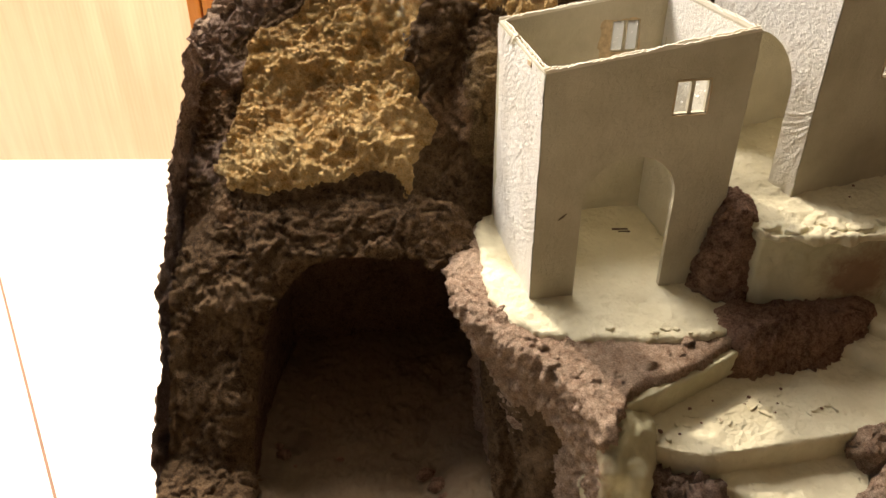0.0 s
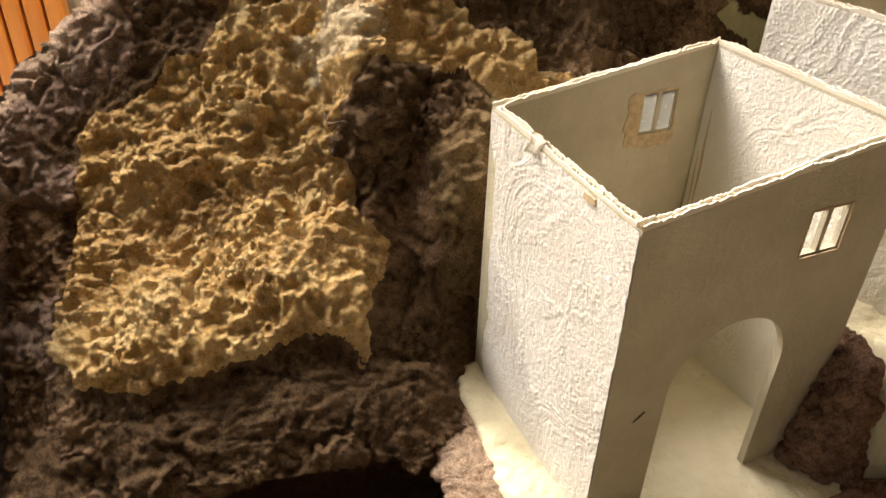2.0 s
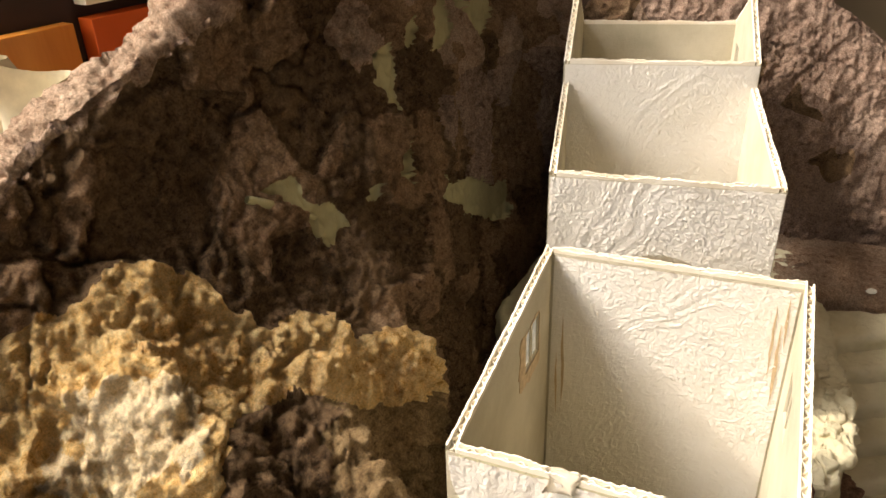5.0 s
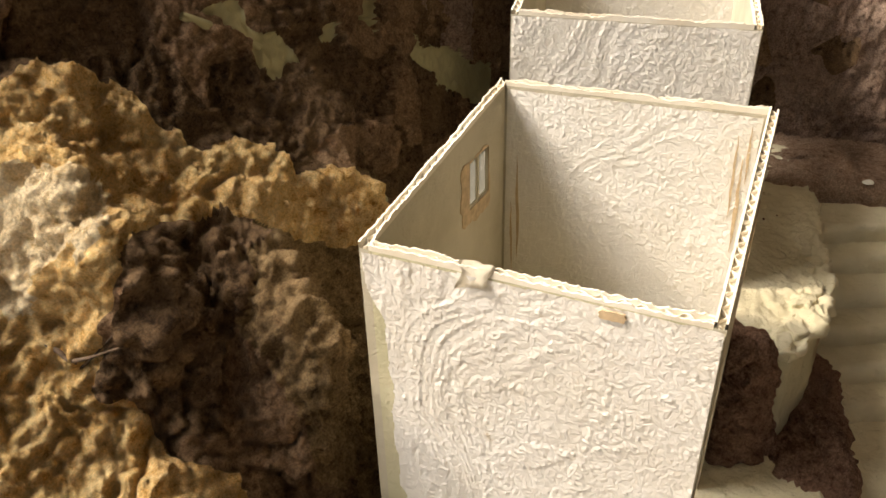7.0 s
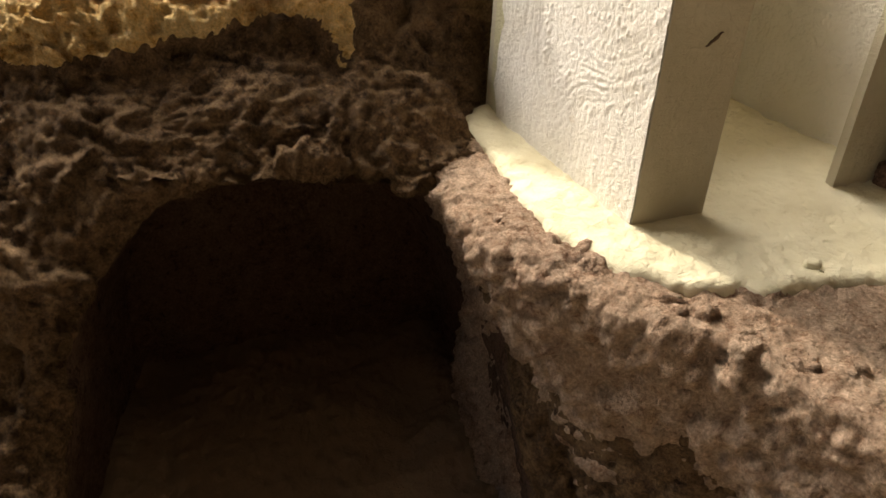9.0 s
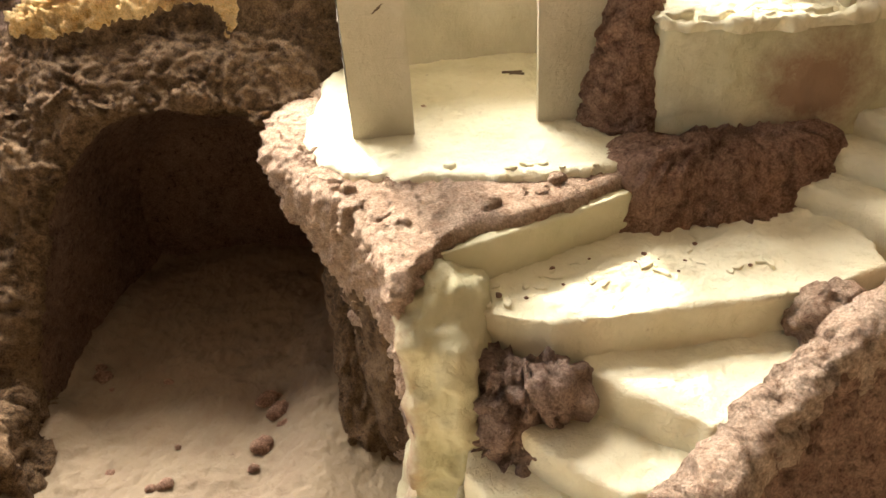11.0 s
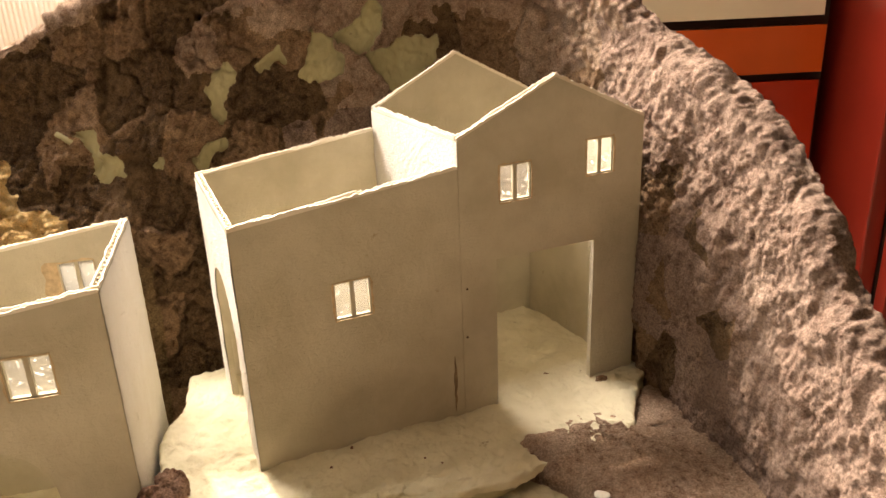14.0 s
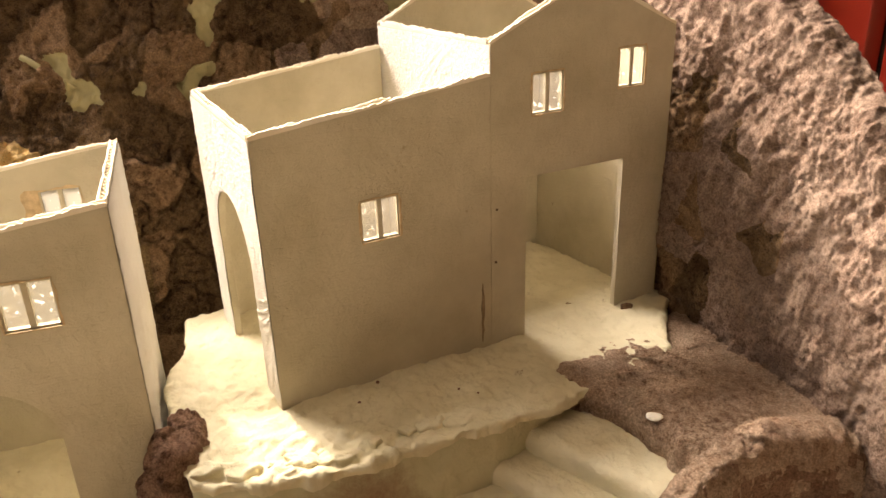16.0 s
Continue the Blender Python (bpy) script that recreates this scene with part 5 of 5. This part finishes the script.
for i, (px, py, r) in enumerate(((-0.081, 0.299, 0.0032), (-0.049, 0.292, 0.0042), (-0.056, 0.290, 0.0026), (-0.075, 0.368, 0.0035), (-0.084, 0.362, 0.0026), (-0.024, 0.360, 0.0022), (-0.107, 0.362, 0.0022), (-0.070, 0.384, 0.0018), (-0.052, 0.318, 0.0018), (-0.006, 0.316, 0.0062), (0.010, 0.314, 0.0028), (-0.008, 0.303, 0.0030), (-0.003, 0.342, 0.0075), (-0.012, 0.352, 0.0060), (0.002, 0.333, 0.0050), (-0.117, 0.372, 0.0052), (-0.122, 0.380, 0.0040), (-0.066, 0.335, 0.0014), (-0.038, 0.330, 0.0013), (-0.092, 0.338, 0.0014))):
    loose("earth_crumb", (px, py, 0.0285), r, M_SOIL, "small crumb of brown earth on the cave floor", "crumb", "crumbs on the cave floor", 11 + i)
for i, (px, py, r) in enumerate(((0.1385, 0.287, 0.0011), (0.157, 0.300, 0.0009), (0.175, 0.296, 0.0012), (0.196, 0.303, 0.0010), (0.118, 0.270, 0.0013), (0.213, 0.287, 0.0009), (0.128, 0.268, 0.0009))):
    loose("earth_crumb", (px, py, 0.1567), r, M_SOIL, "tiny brown earth crumb on the stair landing", "crumb", "crumbs on the landing", 51 + i)
for px, py, r in ((0.381, 0.470, 0.0019), (0.4115, 0.460, 0.0034)):
    loose("clay_pellet", (px, py, 0.2322), r, M_ROCK, "small brown clay pellet on the terrace at the doorway", "pellet", "clay pellets", 70 + int(px * 100), 0.6)
loose("plaster_chip", (0.384, 0.357, 0.2335), 0.0032, M_CHIP, "small white plaster chip lying on brown earth", "chip", "plaster chips", 81, 0.3)
bm = bmesh.new()
crumb(bm, (0.128, 0.532, 0.283), 0.0042, 84, 0.6)
part("card_chip", bm, M_OLIVE, rock, "loose pale chip stuck in the rock", True)


def stroke_mesh(points, widths, n=24, sides=7):
    """A tapered bent stick through the points."""
    line = spline(points, n)
    w = np.interp(np.linspace(0, 1, n), np.linspace(0, 1, len(widths)), widths)
    t = np.gradient(line, axis=0)
    t /= np.linalg.norm(t, axis=1, keepdims=True)
    a = np.cross(t, [0.3, 0.2, 0.93])
    a /= np.linalg.norm(a, axis=1, keepdims=True)
    b = np.cross(t, a)
    ang = np.linspace(0, 2 * math.pi, sides, endpoint=False)
    p = line[:, None] + (a[:, None] * np.cos(ang)[None, :, None] + b[:, None] * np.sin(ang)[None, :, None]) * w[:, None, None]
    return p


def stick(name, points, widths, material, parent, label):
    p = stroke_mesh(points, widths)
    mesh_part(name, solid(name, p.reshape(-1, 3), grid_faces(*p.shape[:2], True), True), material, parent, label)


def on_rock(px, pu, proud=0.0004):
    """The place on the rock face at x = px where y + z = pu."""
    k = np.argmin((ROCK[..., 0] - px) ** 2 + (ROCK[..., 1] + ROCK[..., 2] - pu) ** 2)
    return tuple(ROCK.reshape(-1, 3)[k] + np.array([-0.3, -0.75, 0.6]) * proud)


for bend, wide in (([(-0.0293, 0.841), (-0.0262, 0.832), (-0.0254, 0.822), (-0.0195, 0.813)], [0.0002, 0.0009, 0.0008, 0.0002]), ([(-0.0252, 0.823), (-0.0235, 0.819), (-0.0171, 0.819)], [0.0005, 0.0005, 0.0002])):
    stick("twig", [on_rock(*q) for q in bend], wide, M_SOOT, rock, "thin dark twig in a crack of the stone")
stick("card_sliver", [(0.0785, 0.585, 0.3715), (0.087, 0.583, 0.3665), (0.099, 0.580, 0.3595), (0.108, 0.576, 0.353)], [0.0018, 0.0023, 0.0022, 0.0014], M_OLIVE, rock, "rolled sliver of pale card in the rock")


def ragged_loop(s0, s1, z0, z1, seed, n=44, rough=0.0016):
    rng = random.Random(seed)
    c, w, d = ((s0 + s1) / 2, (z0 + z1) / 2), (s1 - s0) / 2, (z1 - z0) / 2
    out, k = [], 1.0
    for i in range(n):
        a = 2 * math.pi * i / n
        q = max(abs(math.cos(a)), abs(math.sin(a))) ** -0.75
        k = 0.5 * k + 0.5 * rng.uniform(1 - rough / w * 1.6, 1 + rough / w * 1.2)
        out.append((c[0] + w * math.cos(a) * q * k, c[1] + d * math.sin(a) * q * k))
    return out


# torn card showing round the back windows, inside
board("torn_card", wb, ragged_loop(0.0675, 0.0965, 0.2950, 0.3240, 4), [rect(0.0755, 0.0945, 0.302, 0.3225)], M_TAN, h1, "torn brown card round the window", T, T + 0.0003)
board("torn_card", b2, ragged_loop(0.0385, 0.0725, 0.3065, 0.3335, 5), [rect(0.0435, 0.0655, 0.3095, 0.3285)], M_TAN, h2, "torn brown card round the window", T, T + 0.0003)
board("torn_card", full_l, ragged_loop(0.0252, 0.0322, 0.3222, 0.3252, 6, 24, 0.0007), [], M_TAN, h1, "small torn brown spot", -0.0012, 0.0)


def groove(wall, s0, z0, s1, z1, wide, parent, seed=0, off=-0.0006, material=None):
    """A thin dark scratch, pointed at both ends."""
    rng = random.Random(seed)
    n = 9
    a, b = Vector((s0, z0)), Vector((s1, z1))
    side = Vector((-(b - a).y, (b - a).x)).normalized()
    up, down = [], []
    for i in range(n + 1):
        w = wide * math.sin(math.pi * i / n) * rng.uniform(0.6, 1.1) / 2 + 0.00005
        mid = a + (b - a) * (i / n) + side * rng.uniform(-0.2, 0.2) * wide
        up.append(tuple(mid + side * w))
        down.append(tuple(mid - side * w))
    board("groove", wall, up + down[::-1], [], material or M_SOOT, parent, "thin dark scratch" if material is None else "worn brown streak", off, 0.0002)


groove(wf, 0.0135, 0.2385, 0.0185, 0.2425, 0.0009, h1, 1)
groove(f2, f2.long - 0.0055, 0.2345, f2.long - 0.0050, 0.268, 0.0018, h2, 3, material=M_STREAK)
for gs, g0, g1, gw in ((0.0075, 0.285, 0.325, 0.0016), (0.0105, 0.300, 0.334, 0.0012), (0.0065, 0.315, 0.338, 0.0010), (0.0960, 0.262, 0.312, 0.0014), (0.0985, 0.255, 0.290, 0.0010)):
    groove(inr, gs, g0, gs + 0.0012, g1, gw, h1, int(gs * 1e4), material=M_TAN)
for s, z, r in ((0.0030, 0.306, 0.0006), (0.0024, 0.278, 0.0007)):
    board("groove", f3, [(s + r * math.cos(a), z + r * math.sin(a)) for a in np.linspace(0, 2 * math.pi, 9)[:-1]], [], M_SOOT, h3, "small dark hole", -0.0006, 0.0002)
# scratches in the plaster floor behind the arch
bm = bmesh.new()
for k, (gx, gy, gl) in enumerate(((0.122, 0.440, 0.011), (0.126, 0.4365, 0.008))):
    box(bm, (gx, gy, 0.1805), (gx + gl, gy + 0.0008, 0.1842), Matrix.Identity(4))
part("groove", bm, M_SOOT, terrace, "dark scratch in the plaster")

# torn card edges round the front windows; their brown also paints the shadow there
for wall, (s0, s1, z0, z1), owner, sd in ((wf, (0.0745, 0.0945, 0.2985, 0.3185), h1, 21), (f2, (0.0455, 0.0645, 0.304, 0.324), h2, 22), (f3, (0.023, 0.0415, 0.350, 0.370), h3, 23), (f3, (0.075, 0.092, 0.357, 0.377), h3, 24)):
    rng = random.Random(sd)
    edge = []
    for (a0, b0), (a1, b1), (na, nb) in (((s0, z0), (s1, z0), (0, -1)), ((s1, z0), (s1, z1), (1, 0)), ((s1, z1), (s0, z1), (0, 1)), ((s0, z1), (s0, z0), (-1, 0))):
        wide = 0.0013 if na else 0.0008
        for i in range(7):
            k = i / 7
            m = wide * rng.uniform(0.15, 1.0)
            edge.append((a0 + (a1 - a0) * k + na * m + (nb and 0.0002 * (-1 if k < 0.05 else 0)), b0 + (b1 - b0) * k + nb * m))
    board("torn_edge", wall, edge, [rect(s0 + 0.0001, s1 - 0.0001, z0 + 0.0001, z1 - 0.0001)], M_TAN, owner, "torn brown card edge of the window", -0.0005, 0.0001)

# flakes of plaster on the landing, and earth at its end
rng = random.Random(31)
for k in range(26):
    sx = rng.uniform(0.112, 0.225)
    sy = rng.uniform(0.262, 0.283) + 0.22 * (sx - 0.112)
    sr = rng.uniform(0.0009, 0.0030)
    turn = rng.uniform(0, 3.1)
    ol = []
    for a in np.linspace(0, 2 * math.pi, 8)[:-1]:
        ex, ey = 1.7 * sr * rng.uniform(0.5, 1.2) * math.cos(a), 0.7 * sr * rng.uniform(0.5, 1.2) * math.sin(a)
        ol.append((sx + ex * math.cos(turn) - ey * math.sin(turn), sy + ex * math.sin(turn) + ey * math.cos(turn)))
    mound("plaster_flake", ol, 0.1574 + rng.uniform(0, 0.0005), 0.156, M_CREAM, stairs, "", lambda p, k=k: cream_height(p, 400 + k, 0.5), 0.0006, 0.15 * sr)
mound("rock_clod", [(0.222, 0.266), (0.227, 0.255), (0.238, 0.251), (0.246, 0.258), (0.243, 0.270), (0.232, 0.274)], 0.1585, 0.12, M_LEDGE, rock, "brown clod on the stairs", lambda p: rock_height(p, 78, 0.011, 0.6), 0.0012, 0.006, 0.003)
for i in range(12):
    loose("earth_crumb", (rng.uniform(0.115, 0.222), rng.uniform(0.266, 0.296), 0.1567), rng.uniform(0.0004, 0.0008), M_SOIL, "tiny brown earth crumb on the stair landing", "crumb", "crumbs on the landing", 120 + i)
for i in range(8):
    loose("earth_crumb", (rng.uniform(0.235, 0.345), rng.uniform(0.365, 0.395) + 0.02, 0.2325), rng.uniform(0.0005, 0.0011), M_SOIL, "tiny brown earth crumb on the upper terrace", "crumb", "crumbs on the upper terrace", 160 + i)
